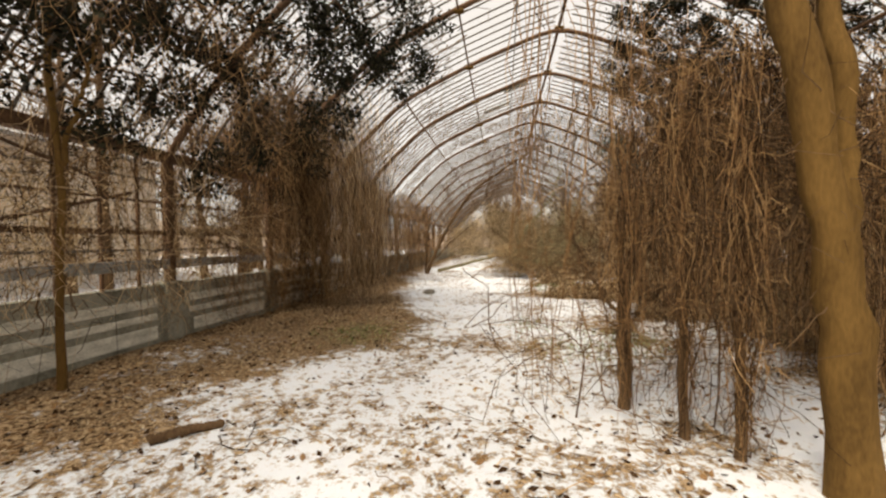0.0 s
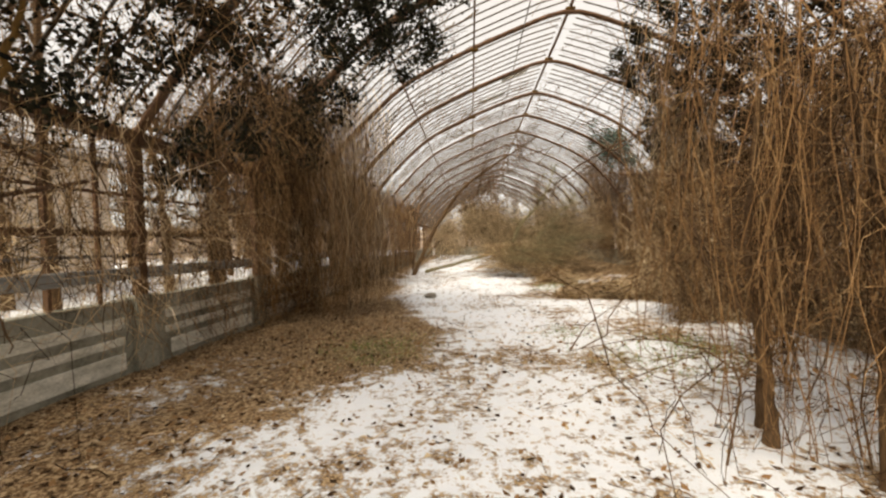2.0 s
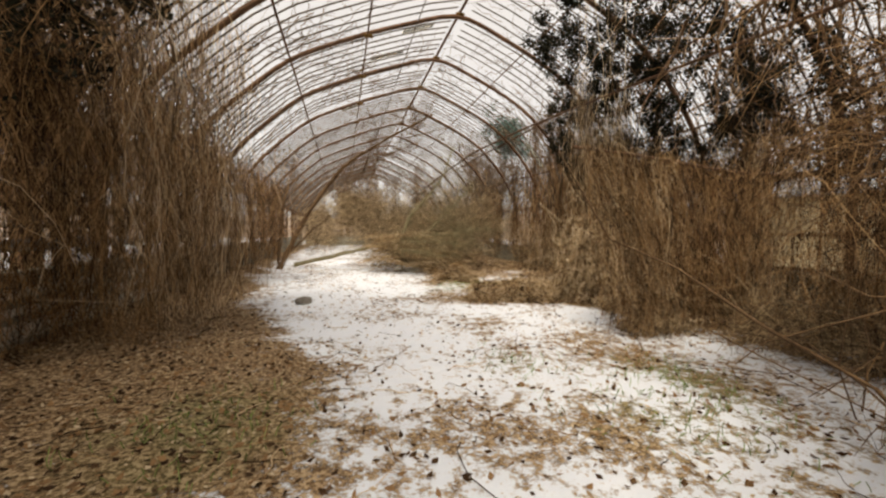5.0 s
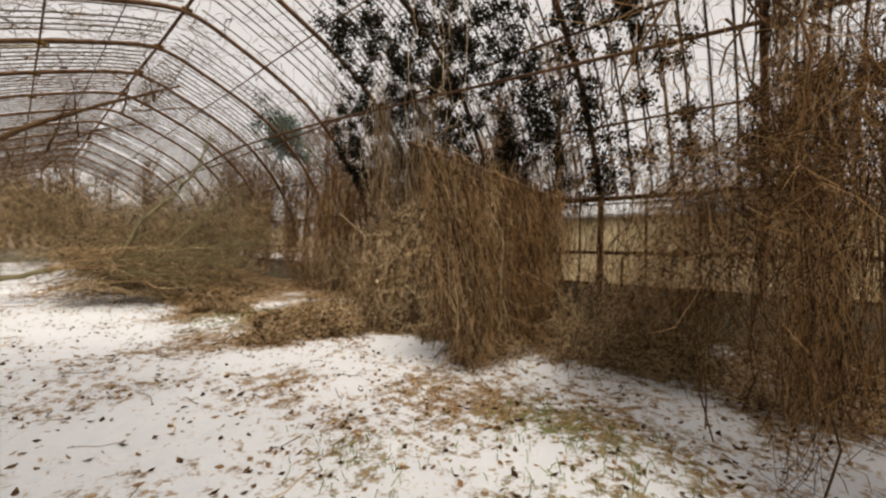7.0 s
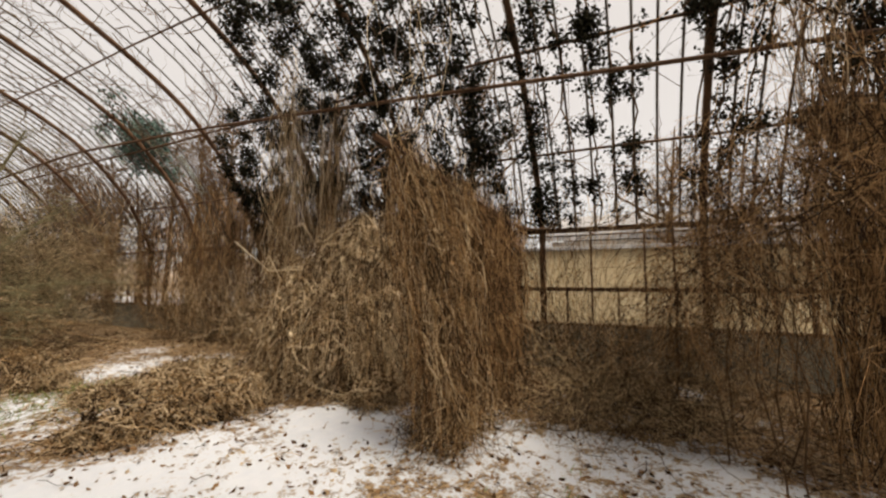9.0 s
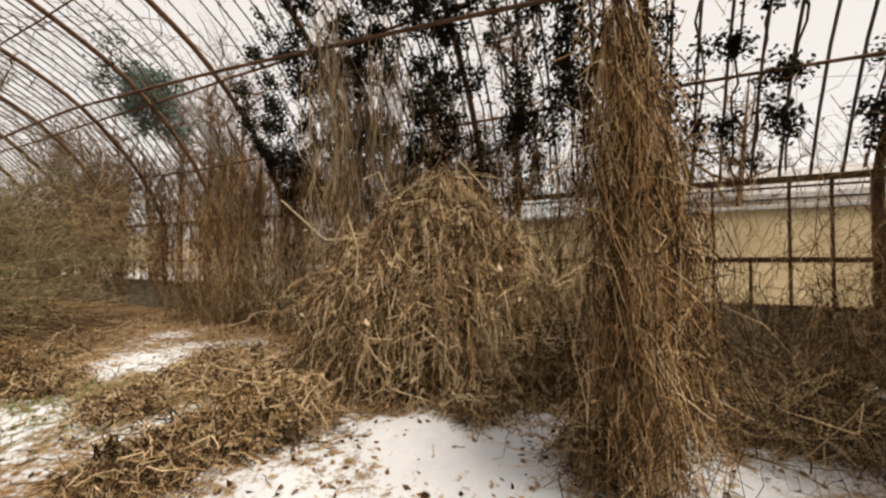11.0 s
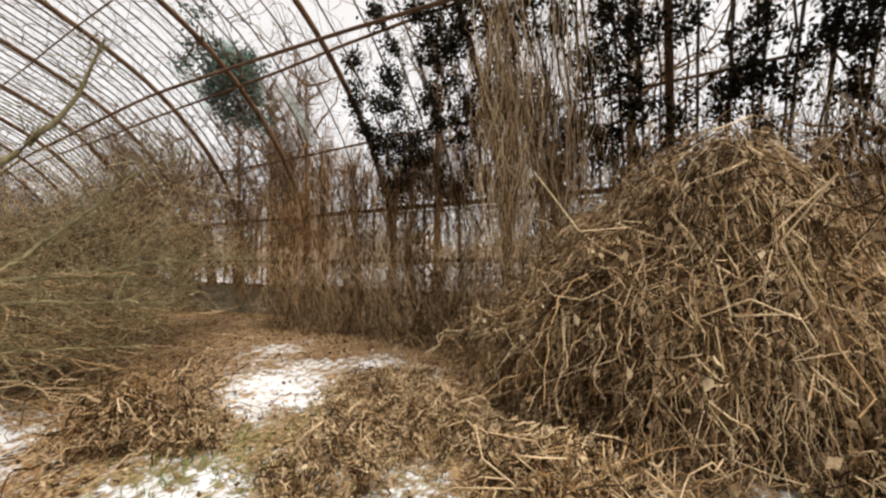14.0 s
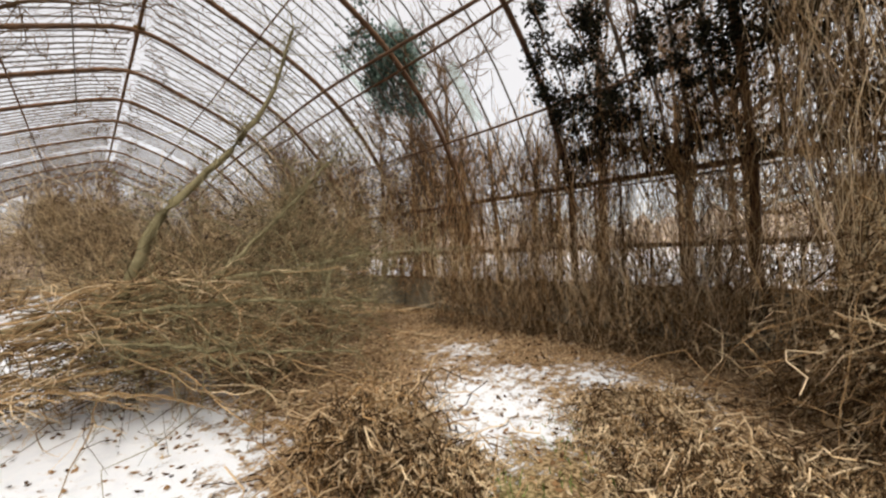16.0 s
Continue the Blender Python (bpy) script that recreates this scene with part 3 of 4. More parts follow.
def foliage(label, strips, n, size=0.068, fat=0.16, name="ivy", mat=IVY, clump=75, wide=0.1):
    """Evergreen climber on the roof frame: leaves gathered along strips of the frame."""
    c = np.mean([np.mean(s, 0) for s in strips], 0)
    ob = thing(name, (c[0], c[1], c[2]), label, "climbing plant", "evergreen climbers")
    paths = np.stack([line(s, 16) for s in strips])
    stem = paths + rng.normal(size=paths.shape) * 0.03
    for i in range(len(stem)):
        attach("stem", tubes(stem[i:i + 1], [0.014], 4), BARK, ob)
    seeds = max(4, n // clump)
    si, pi = rng.integers(0, len(paths), seeds), rng.integers(0, 16, seeds)
    hub = paths[si, pi] + rng.normal(size=(seeds, 3)) * wide
    weight = rng.random(seeds) ** 1.6
    own = rng.choice(seeds, n, p=weight / weight.sum())
    pts = hub[own] + rng.normal(size=(n, 3)) * fat * (0.3 + 0.75 * weight[:, None] ** 0.5)[own]
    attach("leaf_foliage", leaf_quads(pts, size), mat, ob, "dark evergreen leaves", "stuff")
    return ob


def roof_strip(y, x0, x1, drop=0.08):
    return [(x, y, float(roof(x)) - drop) for x in np.linspace(x0, x1, 8)]


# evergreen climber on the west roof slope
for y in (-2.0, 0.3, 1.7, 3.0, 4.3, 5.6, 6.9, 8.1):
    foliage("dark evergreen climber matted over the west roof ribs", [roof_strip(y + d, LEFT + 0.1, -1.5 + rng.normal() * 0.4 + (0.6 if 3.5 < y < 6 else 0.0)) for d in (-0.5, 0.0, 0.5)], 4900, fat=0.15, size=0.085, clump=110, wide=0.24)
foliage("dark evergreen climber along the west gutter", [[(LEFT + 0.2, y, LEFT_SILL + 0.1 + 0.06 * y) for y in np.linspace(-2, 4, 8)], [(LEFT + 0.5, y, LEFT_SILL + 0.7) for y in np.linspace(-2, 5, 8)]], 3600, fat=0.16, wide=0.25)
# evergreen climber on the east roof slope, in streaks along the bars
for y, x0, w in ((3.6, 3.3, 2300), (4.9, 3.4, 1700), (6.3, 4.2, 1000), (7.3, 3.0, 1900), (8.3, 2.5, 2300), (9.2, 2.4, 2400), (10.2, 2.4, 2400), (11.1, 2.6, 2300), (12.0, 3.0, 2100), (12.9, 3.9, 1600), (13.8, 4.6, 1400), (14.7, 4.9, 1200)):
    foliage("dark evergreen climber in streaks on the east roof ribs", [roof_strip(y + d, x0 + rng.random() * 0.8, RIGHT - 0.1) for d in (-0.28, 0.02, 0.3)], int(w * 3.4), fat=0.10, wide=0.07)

# blue-green conifer bough lying over the east slope
foliage("blue-green conifer boughs lying over the roof bars", [[(5.9, 18.9, 4.9), (5.0, 18.4, 5.7), (4.5, 18.1, 6.1)], [(5.9, 18.9, 4.9), (5.3, 18.9, 5.5), (4.7, 19.0, 5.9)], [(5.5, 18.6, 5.3), (5.2, 18.0, 5.5), (5.0, 17.6, 5.6)]], 6500, fat=0.15, size=0.085, wide=0.24, name="conifer_bough", mat=NEEDLE)
# bare climber stems lying over the roof ribs
for x0, x1, ya, yb, n in ((2.2, 6.3, 6, 26, 520), (-4.6, -1.0, 3, 24, 700), (-1.0, 2.4, 14, 34, 620)):
    s = np.stack([rng.uniform(x0, x1, n), rng.uniform(ya, yb, n)], 1)
    e = s + rng.normal(size=(n, 2)) * np.array([0.8, 0.9])
    e[:, 0] = np.clip(e[:, 0], LEFT + 0.1, RIGHT - 0.1)
    top = lambda a: np.c_[a, roof(a[:, 0]) + rng.normal(size=len(a)) * 0.12 + 0.08]
    climber = thing("bare_climber", ((x0 + x1) / 2, (ya + yb) / 2, 5), "leafless climber stems lying over the roof ribs", "climbing plant", "bare climbers")
    attach("stem_tangle", tubes(wander(top(s), top(e), 8, 0.16), np.outer(rng.uniform(0.004, 0.012, n), np.linspace(1, 0.5, 8))), BARK, climber, kind="stuff")
    own = wander(top(s[:12]), top(e[:12]), 8, 0.12)
    for i in range(12):
        attach("stem", tubes(own[i:i + 1], [0.015 * np.linspace(1, 0.5, 8)], 5), BARK, climber)

# hanging vines over the west wall
for y, n, zt, low in ((1.4, 36, 3.0, 0.8), (3.0, 46, 3.0, 0.7), (4.6, 56, 3.2, 0.5), (6.2, 80, 3.4, 0.1), (7.6, 170, 3.6, 0.05), (8.9, 260, 3.8, 0.03)):
    hang("thin brown vines hanging over the west rails", (LEFT + 0.25, y - 0.8), (LEFT + 0.3, y + 0.8), zt, zt, low, n, 0.25, VINE if y < 6 else VINE_RED, rough=0.13, leaf=0.4, twig=1.2)
hang("tall dark curtain of brown vines hanging from the west roof ribs", (-3.5, 7.9), (-3.2, 11.3), 4.6, 4.8, 0.03, 150, 0.6, VINE, leaf=0.5, top_jit=0.3, twig=1.5, rough=0.09, r=(0.002, 0.005))
hang("thick curtain of brown vines at the west wall", (-4.6, 9.2), (-3.5, 10.6), 4.2, 4.4, 0.03, 300, 0.8, VINE, leaf=0.5, top_jit=0.6, twig=1.4, rough=0.11, r=(0.002, 0.005))
hang("thick curtain of brown vines at the west wall", (-4.3, 8.0), (-3.6, 9.3), 4.0, 4.2, 0.03, 200, 0.8, VINE_RED, leaf=0.5, top_jit=0.6, twig=1.4, rough=0.11, r=(0.002, 0.005))
for y in (12.0, 14.0, 16.5, 19.5, 23.0):
    hang("brown vines over the far west wall", (LEFT + 0.3, y - 1.2), (LEFT + 0.4, y + 1.2), 3.5, 3.5, 0.05, 150, 0.4, VINE_RED, r=(0.004, 0.008), leaf=0.1)
thicket("loose brown twigs tangled in the west roof", (-3.6, 5.0, 3.9), (0.9, 3.2, 0.7), 900, VINE_RED, name="vine_tangle", group="vine tangles", anchor=False, down=0.6)
thicket("loose brown twigs tangled along the west rails", (LEFT + 0.3, 4.2, 2.0), (0.2, 2.8, 0.9), 700, VINE, name="vine_tangle", group="vine tangles", anchor=False, length=0.9)

# east side: curtain that hangs to the ground in front of the mound
rail = thing("fallen_rail", (6.4, 7.4, 2.3), "rusty pipe fallen from the roof, resting on the east rail", "pipe")
attach("pipe", tubes([line([(6.55, 7.35, 2.56), (5.2, 7.5, 2.32), (4.2, 7.58, 2.3), (2.85, 7.7, 2.48), (1.6, 7.8, 2.58)], 16)], [0.022], 6), RUST, rail)
attach("wire", tubes([line([(1.75, 7.79, 2.57), (1.9, 7.77, 4.0), (2.2, 7.7, 6.4)], 8)], [0.006], 4), DARKSTEEL, rail)
hang("straw-brown vines draped over a fallen pipe, hanging to the snow", (1.75, 7.78), (3.2, 7.68), 2.58, 2.45, 0.02, 230, 0.42, VINE, top_depth=0.22, spread=0.16, r=(0.0018, 0.004), top_jit=0.06, rough=0.09, gather=(2.8, 7.62), leaf=1.6, twig=1.8, low_jit=0.5)
hang("dull brown vines draped over a fallen pipe", (1.8, 7.8), (3.3, 7.7), 2.56, 2.45, 0.02, 200, 0.42, VINE_RED, top_depth=0.22, spread=0.18, r=(0.0018, 0.004), top_jit=0.06, rough=0.09, gather=(2.8, 7.62), leaf=0.6, twig=1.8, low_jit=0.6)
hang("brown vines draped over a fallen pipe, hanging to the snow", (2.9, 7.72), (4.7, 7.55), 2.45, 2.3, 0.05, 360, 0.4, VINE_RED, top_depth=0.3, spread=0.15, r=(0.002, 0.0045), top_jit=0.06, rough=0.12, twig=1.6)
hang("grey wisps of vine hanging from the roof to the pipe end", (1.85, 7.85), (2.3, 7.7), 5.2, 5.6, 2.3, 14, 0.3, TWIG, r=(0.002, 0.004), top_jit=0.5, rough=0.1, leaf=0.2, twig=1.5)
hang("tall straw-coloured vine rope from the roof into the mound", (4.25, 11.7), (4.9, 11.95), 4.9, 4.7, 0.05, 130, 0.3, STRAW, r=(0.002, 0.005), top_jit=0.5, rough=0.1, leaf=1.2, twig=1.4)
hang("brown vine curtain beside the mound", (5.6, 8.0), (5.9, 9.2), 2.6, 2.8, 0.05, 170, 0.5, VINE, r=(0.002, 0.0045), top_jit=0.4, rough=0.12, leaf=1.0, twig=1.4)
hang("vines climbing to the roof ribs behind the mound", (4.9, 10.9), (5.5, 11.9), 4.6, 4.4, 1.2, 100, 0.4, VINE, top_jit=0.5)
mound("tall mound of tangled straw-coloured vines", 4.7, 10.45, 1.4, 1.95, 2.35, 3000, STRAW, r=(0.0025, 0.006), peak=(-0.62, -0.75), leaf=1.3)
mound("low skirt of tangled vines beside the mound", 4.6, 8.9, 0.9, 0.8, 0.8, 420, STRAW)
# east wall curtains
for y, n, zt, m in ((1.5, 130, 2.6, VINE_RED), (3.2, 150, 2.7, VINE_RED), (5.2, 50, 2.5, VINE), (6.4, 50, 2.5, VINE), (7.6, 100, 2.6, VINE_RED), (8.8, 120, 3.2, VINE_RED), (10.2, 150, 3.4, VINE_RED), (11.6, 170, 3.5, VINE_RED), (13.0, 190, 3.4, VINE_RED), (14.4, 180, 3.4, VINE_RED), (15.9, 190, 3.3, VINE_RED), (17.4, 170, 3.2, VINE_RED), (19.4, 170, 3.1, VINE_RED), (22, 150, 3.1, VINE_RED)):
    hang("brown vines hanging over the east wall rails", (RIGHT - 0.45, y - 0.8), (RIGHT - 0.35, y + 0.8), zt, zt, 0.3, n, 0.35, m, leaf=0.6, twig=1.2, top_jit=0.55, rough=0.11, low_jit=0.6)
for y, n in ((12.9, 240), (14.2, 260), (15.6, 220), (17.0, 200)):
    hang("waist-high curtain of straw vines before the east wall", (5.7, y - 0.7), (5.5, y + 0.7), 1.45, 1.3, 0.02, n, 0.45, STRAW if n > 230 else VINE, leaf=1.4, twig=1.2, rough=0.16, top_jit=0.3)
for y in (4.9, 6.1, 7.3):
    hang("waist-high brown vines before the east wall", (6.1, y - 0.6), (6.0, y + 0.6), 1.0, 0.95, 0.02, 70, 0.4, STRAW, leaf=0.8, twig=1.2, rough=0.16, top_jit=0.25)
for y, z in ((5.0, 0.6), (6.4, 0.5), (7.6, 0.7)):
    thicket("low grey-green brush at the foot of the east wall", (5.3, y, z * 0.5), (0.8, 0.7, z * 0.5), 280, STRAW)
thicket("low bare brush on the snow", (4.2, 5.9, 0.35), (0.9, 0.8, 0.3), 500, TWIG, down=0.0)
thicket("low bare brush on the snow", (3.9, 6.9, 0.25), (0.6, 0.6, 0.25), 300, TWIG, down=0.0)
thicket("reddish brush under the hanging vines", (4.2, 4.3, 0.5), (0.7, 0.6, 0.45), 260, VINE_RED)
hang("vine-wrapped column hanging from the roof", (3.0, 4.6), (3.6, 4.5), 3.0, 3.0, 0.03, 190, 0.35, VINE_RED, leaf=0.5)
hang("pale vine rope hanging from the roof", (3.2, 4.8), (3.35, 4.75), 5.6, 5.6, 2.2, 45, 0.12, STRAW)

# thicket of hanging growth round the start
for x, y, n in ((1.0, 3.45, 40), (1.33, 3.1, 55), (1.58, 2.8, 65)):
    hang("dark shrub stem wrapped in hanging vines", (x - 0.05, y), (x + 0.05, y + 0.05), 2.6, 2.6, 0.03, n, 0.13, VINE_RED, spread=0.05, r=(0.0018, 0.004), twig=1.2)
for c, s, n in (((2.4, 4.8, 2.3), (0.9, 0.9, 0.7), 1000), ((3.7, 5.2, 2.0), (0.9, 0.9, 0.8), 1000), ((2.7, 3.5, 2.5), (0.7, 0.7, 0.8), 700), ((4.6, 3.6, 2.2), (0.9, 1.2, 0.9), 800), ((1.6, 3.3, 2.3), (0.5, 0.6, 0.7), 380), ((1.4, 5.0, 3.4), (0.8, 0.8, 0.6), 350), ((4.2, 6.0, 1.2), (0.7, 0.6, 0.6), 500)):
    thicket("dense reddish-brown thicket of hanging bare twigs", c, s, n, VINE_RED, down=0.55, length=0.65, r=0.0028, anchor=c[2] < 2.6)
for x, y, n in ((2.3, 3.9, 26), (2.9, 3.3, 40), (3.4, 3.9, 40), (2.0, 4.7, 22), (4.0, 3.2, 60)):
    hang("dark shrub stem wrapped in hanging vines", (x - 0.05, y), (x + 0.05, y + 0.05), 2.6, 2.6, 0.03, n, 0.16, VINE_RED, spread=0.06, r=(0.002, 0.004), twig=1.2)
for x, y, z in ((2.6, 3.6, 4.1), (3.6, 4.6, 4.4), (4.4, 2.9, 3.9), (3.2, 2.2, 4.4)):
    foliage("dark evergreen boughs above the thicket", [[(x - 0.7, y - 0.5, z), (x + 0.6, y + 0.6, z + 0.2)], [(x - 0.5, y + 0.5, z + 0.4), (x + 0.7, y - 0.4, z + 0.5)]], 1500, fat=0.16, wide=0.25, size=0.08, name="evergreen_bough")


def tree(label, base, path, r0, mat, name="tree", limbs=(), twigs=0, r1=0.25, group=""):
    """A trunk along a path, limbs given as paths, and loose twigs on them."""
    ob = thing(name, base, label, "tree", group)
    p = line(path, 24)
    p[1:-1] += rng.normal(size=(22, 3)) * r0 * 0.10
    rad = r0 * np.linspace(1, r1, 24) * (1 + 0.06 * rng.normal(size=24))
    rad[0] *= 1.15
    attach("trunk", tubes([p], [rad], 10), mat, ob)
    allp = [p]
    for lp, lr in limbs:
        q = line(lp, 24)
        q[1:-1] += rng.normal(size=(22, 3)) * 0.012
        attach("limb", tubes([q], [lr * np.linspace(1, 0.25, 24)], 7), mat, ob)
        allp.append(q)
    if twigs:
        ap = np.concatenate([q[5:] for q in allp])
        s = ap[rng.integers(0, len(ap), twigs)]
        d = rng.normal(size=(twigs, 3)) * 0.45
        e = s + d
        e[:, 2] = np.maximum(e[:, 2], 0.03)
        attach("twig_tangle", tubes(wander(s, e, 6, 0.2), np.outer(rng.uniform(0.003, 0.007, twigs), np.linspace(1, 0.4, 6))), mat if mat is not BARK_ORANGE else BARK, ob, kind="stuff")
    return ob


tree("young forked tree with smooth ochre bark in the snow", (2.01, 2.58, 0), [(2.02, 2.58, -0.05), (1.98, 2.58, 0.7), (1.94, 2.57, 1.18), (1.8, 2.55, 2.0), (1.62, 2.52, 2.95), (1.4, 2.5, 4.6)], 0.125, BARK_ORANGE, limbs=[([(1.95, 2.57, 1.1), (1.97, 2.6, 1.7), (1.98, 2.62, 2.4), (1.9, 2.7, 3.3), (1.85, 2.8, 4.4)], 0.095)], twigs=24, r1=0.62)
tree("slender orange-barked sapling against the west wall", (-4.45, 3.3, 0), [(-4.45, 3.3, -0.05), (-4.47, 3.32, 1.2), (-4.38, 3.3, 2.2), (-4.45, 3.25, 3.3), (-4.3, 3.2, 4.4)], 0.042, BARK_ORANGE, name="sapling", limbs=[([(-4.4, 3.3, 2.3), (-4.2, 3.35, 3.0), (-3.9, 3.4, 4.0)], 0.03)], twigs=60, r1=0.6)
tree("thin shrub stem with bare twigs in the snow", (1.06, 3.66, 0), [(1.06, 3.66, -0.03), (1.05, 3.7, 0.9), (1.25, 3.8, 1.8)], 0.05, BARK, name="shrub", limbs=[([(1.05, 3.7, 0.7), (1.5, 3.6, 1.2), (1.9, 3.6, 2.0)], 0.025), ([(1.05, 3.7, 0.8), (0.7, 3.8, 1.3), (0.6, 3.9, 2.0)], 0.02)], twigs=160, r1=0.4)
for x, y, lean in ((1.17, 3.92, 0.05), (1.36, 3.19, -0.06), (1.6, 2.92, 0.04)):
    tree("dark slim shrub trunk with shaggy bark in the snow", (x, y, 0), [(x, y, -0.03), (x + lean * 0.3, y, 0.6), (x - lean, y + 0.05, 1.4), (x + lean * 2, y + 0.1, 2.6)], 0.036, BARK, name="shrub", limbs=[([(x - lean, y, 1.0), (x + 0.25, y - 0.1, 1.6), (x + 0.5, y, 2.4)], 0.02)], twigs=120, r1=0.4)
# leaning and fallen trees further in
lean_limbs = []
for i in range(16):
    f = rng.uniform(0.25, 1.0)
    b = np.array([-2.9, 17.9, 1.6]) * (1 - f) + np.array([1.3, 16.3, 5.1]) * f
    to = b + np.array([rng.normal(0.3, 0.9), rng.normal(-0.2, 0.9), rng.uniform(0.2, 1.5)])
    to[2] = min(to[2], 6.0)
    lean_limbs.append(([b, (b + to) / 2 + rng.normal(size=3) * 0.18, to], rng.uniform(0.012, 0.026)))
tree("dark tree leaning across the glasshouse", (-3.6, 18.5, 0), [(-3.7, 18.6, -0.05), (-3.2, 18.2, 0.9), (-2.3, 17.6, 2.5), (-1.2, 17.0, 3.8), (0.3, 16.6, 4.7), (1.6, 16.2, 5.4)], 0.10, BARK, twigs=520, limbs=lean_limbs + [([(-3.4, 18.3, 0.5), (-2.4, 18, 1.5), (-1.4, 17.8, 2.3)], 0.04), ([(-3.7, 18.5, 0.2), (-3.5, 18.2, 2.0), (-3.0, 17.8, 4.0)], 0.05)])
tree("fallen tree trunk with mossy bark and upright branches", (-3.0, 19.2, 0), [(-3.2, 19.4, 0.08), (-1.8, 18.5, 0.45), (-0.6, 17.6, 0.8), (0.6, 16.9, 1.1), (1.8, 16.5, 1.35), (2.6, 16.2, 1.3)], 0.085, BARK_GREEN, name="fallen_tree", twigs=900, limbs=[([(0.6, 16.9, 1.12), (0.95, 16.8, 2.0), (1.5, 16.7, 2.6), (2.1, 16.6, 3.4), (2.4, 16.5, 4.4)], 0.06), ([(1.4, 16.6, 1.3), (2.3, 16.4, 2.2), (3.1, 16.2, 3.2)], 0.03), ([(0.2, 17.0, 1.0), (1.4, 15.9, 1.1), (2.6, 15.2, 1.0)], 0.03), ([(0.0, 17.0, 0.9), (1.2, 15.6, 0.7), (2.2, 14.9, 0.6)], 0.025), ([(1.8, 16.5, 1.3), (2.8, 15.8, 1.5), (3.6, 15.3, 1.5)], 0.02)])
boughs = thing("brush_pile", (1.0, 16.8, 0), "pale arching boughs of a fallen tree crown", "branches")
tips = []
for i in range(150):
    b = np.array([rng.uniform(-0.9, 1.7), rng.uniform(16.6, 17.6), rng.uniform(0.25, 1.15)])
    reach = rng.uniform(0.9, 2.6)
    aim = math.radians(rng.normal(-28, 34))
    rise = rng.normal(0.18, 0.3)
    to = b + np.array([reach * math.cos(aim), reach * math.sin(aim), rise])
    to[2] = max(0.08, to[2] - 0.12 * reach)
    mid = (b + to) / 2 + np.array([0, 0, 0.10 * reach])
    arc = line([b, mid, to], 12)
    arc[1:-1] += rng.normal(size=(10, 3)) * 0.022
    attach("bough", tubes([arc], [rng.uniform(0.008, 0.017) * np.linspace(1, 0.3, 12)], 5), TWIG if i % 3 else STRAW, boughs)
    tips.append(arc)
tips = np.stack(tips)
n = 1500
own, at = rng.integers(0, len(tips), n), rng.integers(3, 12, n)
s = tips[own, at]
d = (tips[own, 11] - tips[own, 2]) * rng.uniform(0.1, 0.3, (n, 1)) + rng.normal(size=(n, 3)) * np.array([0.16, 0.16, 0.13])
e = s + d
e[:, 2] = np.maximum(e[:, 2], 0.04)
attach("side_twig_tangle", tubes(wander(s, e, 6, 0.14), np.outer(rng.uniform(0.003, 0.006, n), np.linspace(1, 0.4, 6))), STRAW, boughs, kind="stuff")
for c, s, n in (((0.7, 17.2, 0.45), (1.0, 0.5, 0.3), 420), ((2.0, 16.9, 0.45), (0.9, 0.5, 0.35), 320), ((1.8, 18.4, 1.0), (1.5, 1.1, 0.9), 1000), ((3.8, 18.8, 1.5), (1.5, 1.4, 1.4), 1800), ((2.6, 21.5, 1.6), (2.3, 1.6, 1.5), 1900), ((4.6, 23.5, 1.8), (1.6, 2.0, 1.7), 1300), ((1.2, 25.5, 1.6), (1.6, 1.5, 1.5), 1000)):
    thicket("tangled brush of bare straw-grey branches", c, s, n, TWIG, down=0.0, length=1.1, r=0.005)
for y in (24.5, 28, 32, 37):
    thicket("bare brush filling the far glasshouse", (2.8, y, 1.4), (2.6, 1.6, 1.2), 800, TWIG, r=0.006, length=1.3, down=0)
    thicket("bare brush filling the far glasshouse", (-2.6, y + 1, 1.3), (1.2, 1.6, 1.2), 350, TWIG, r=0.006, length=1.3, down=0)
for x, y in ((0.2, 33.0), (-0.6, 37.0), (0.8, 41.0), (3.5, 40.5), (-3.0, 41.0)):
    thicket("bare brush closing the far end", (x, y, 2.2), (1.6, 1.0, 2.0), 1000, TWIG, r=0.008, length=1.6, down=-0.2)
thicket("bare shrubs beside the snow path", (-3.6, 14.5, 1.5), (0.8, 2.0, 1.4), 600, VINE_RED, down=0, length=1.1)

# low debris of vines on the ground
for cx, cy, rx, ry, h, n in ((1.75, 10.75, 0.75, 0.45, 0.26, 420), (2.35, 10.55, 0.55, 0.45, 0.36, 420), (2.9, 10.9, 0.6, 0.5, 0.22, 260), (1.9, 14.2, 0.62, 0.55, 0.42, 520), (3.0, 12.5, 0.9, 0.5, 0.09, 200), (2.2, 12.2, 0.7, 0.5, 0.10, 200), (2.0, 13.6, 0.4, 0.4, 0.2, 160), (3.6, 9.1, 0.5, 0.4, 0.3, 240), (3.1, 7.9, 0.6, 0.45, 0.3, 240), (3.7, 13.0, 1.0, 0.6, 0.10, 300), (3.2, 11.9, 0.8, 0.5, 0.12, 280), (5.2, 6.2, 0.7, 0.6, 0.35, 240)):
    mound("low heap of tangled dead vine stems on snow", cx, cy, rx, ry, h * 0.75, int(n * 1.7), VINE if n > 400 else STRAW, name="vine_heap", leaf=0.5, r=(0.002, 0.0045))

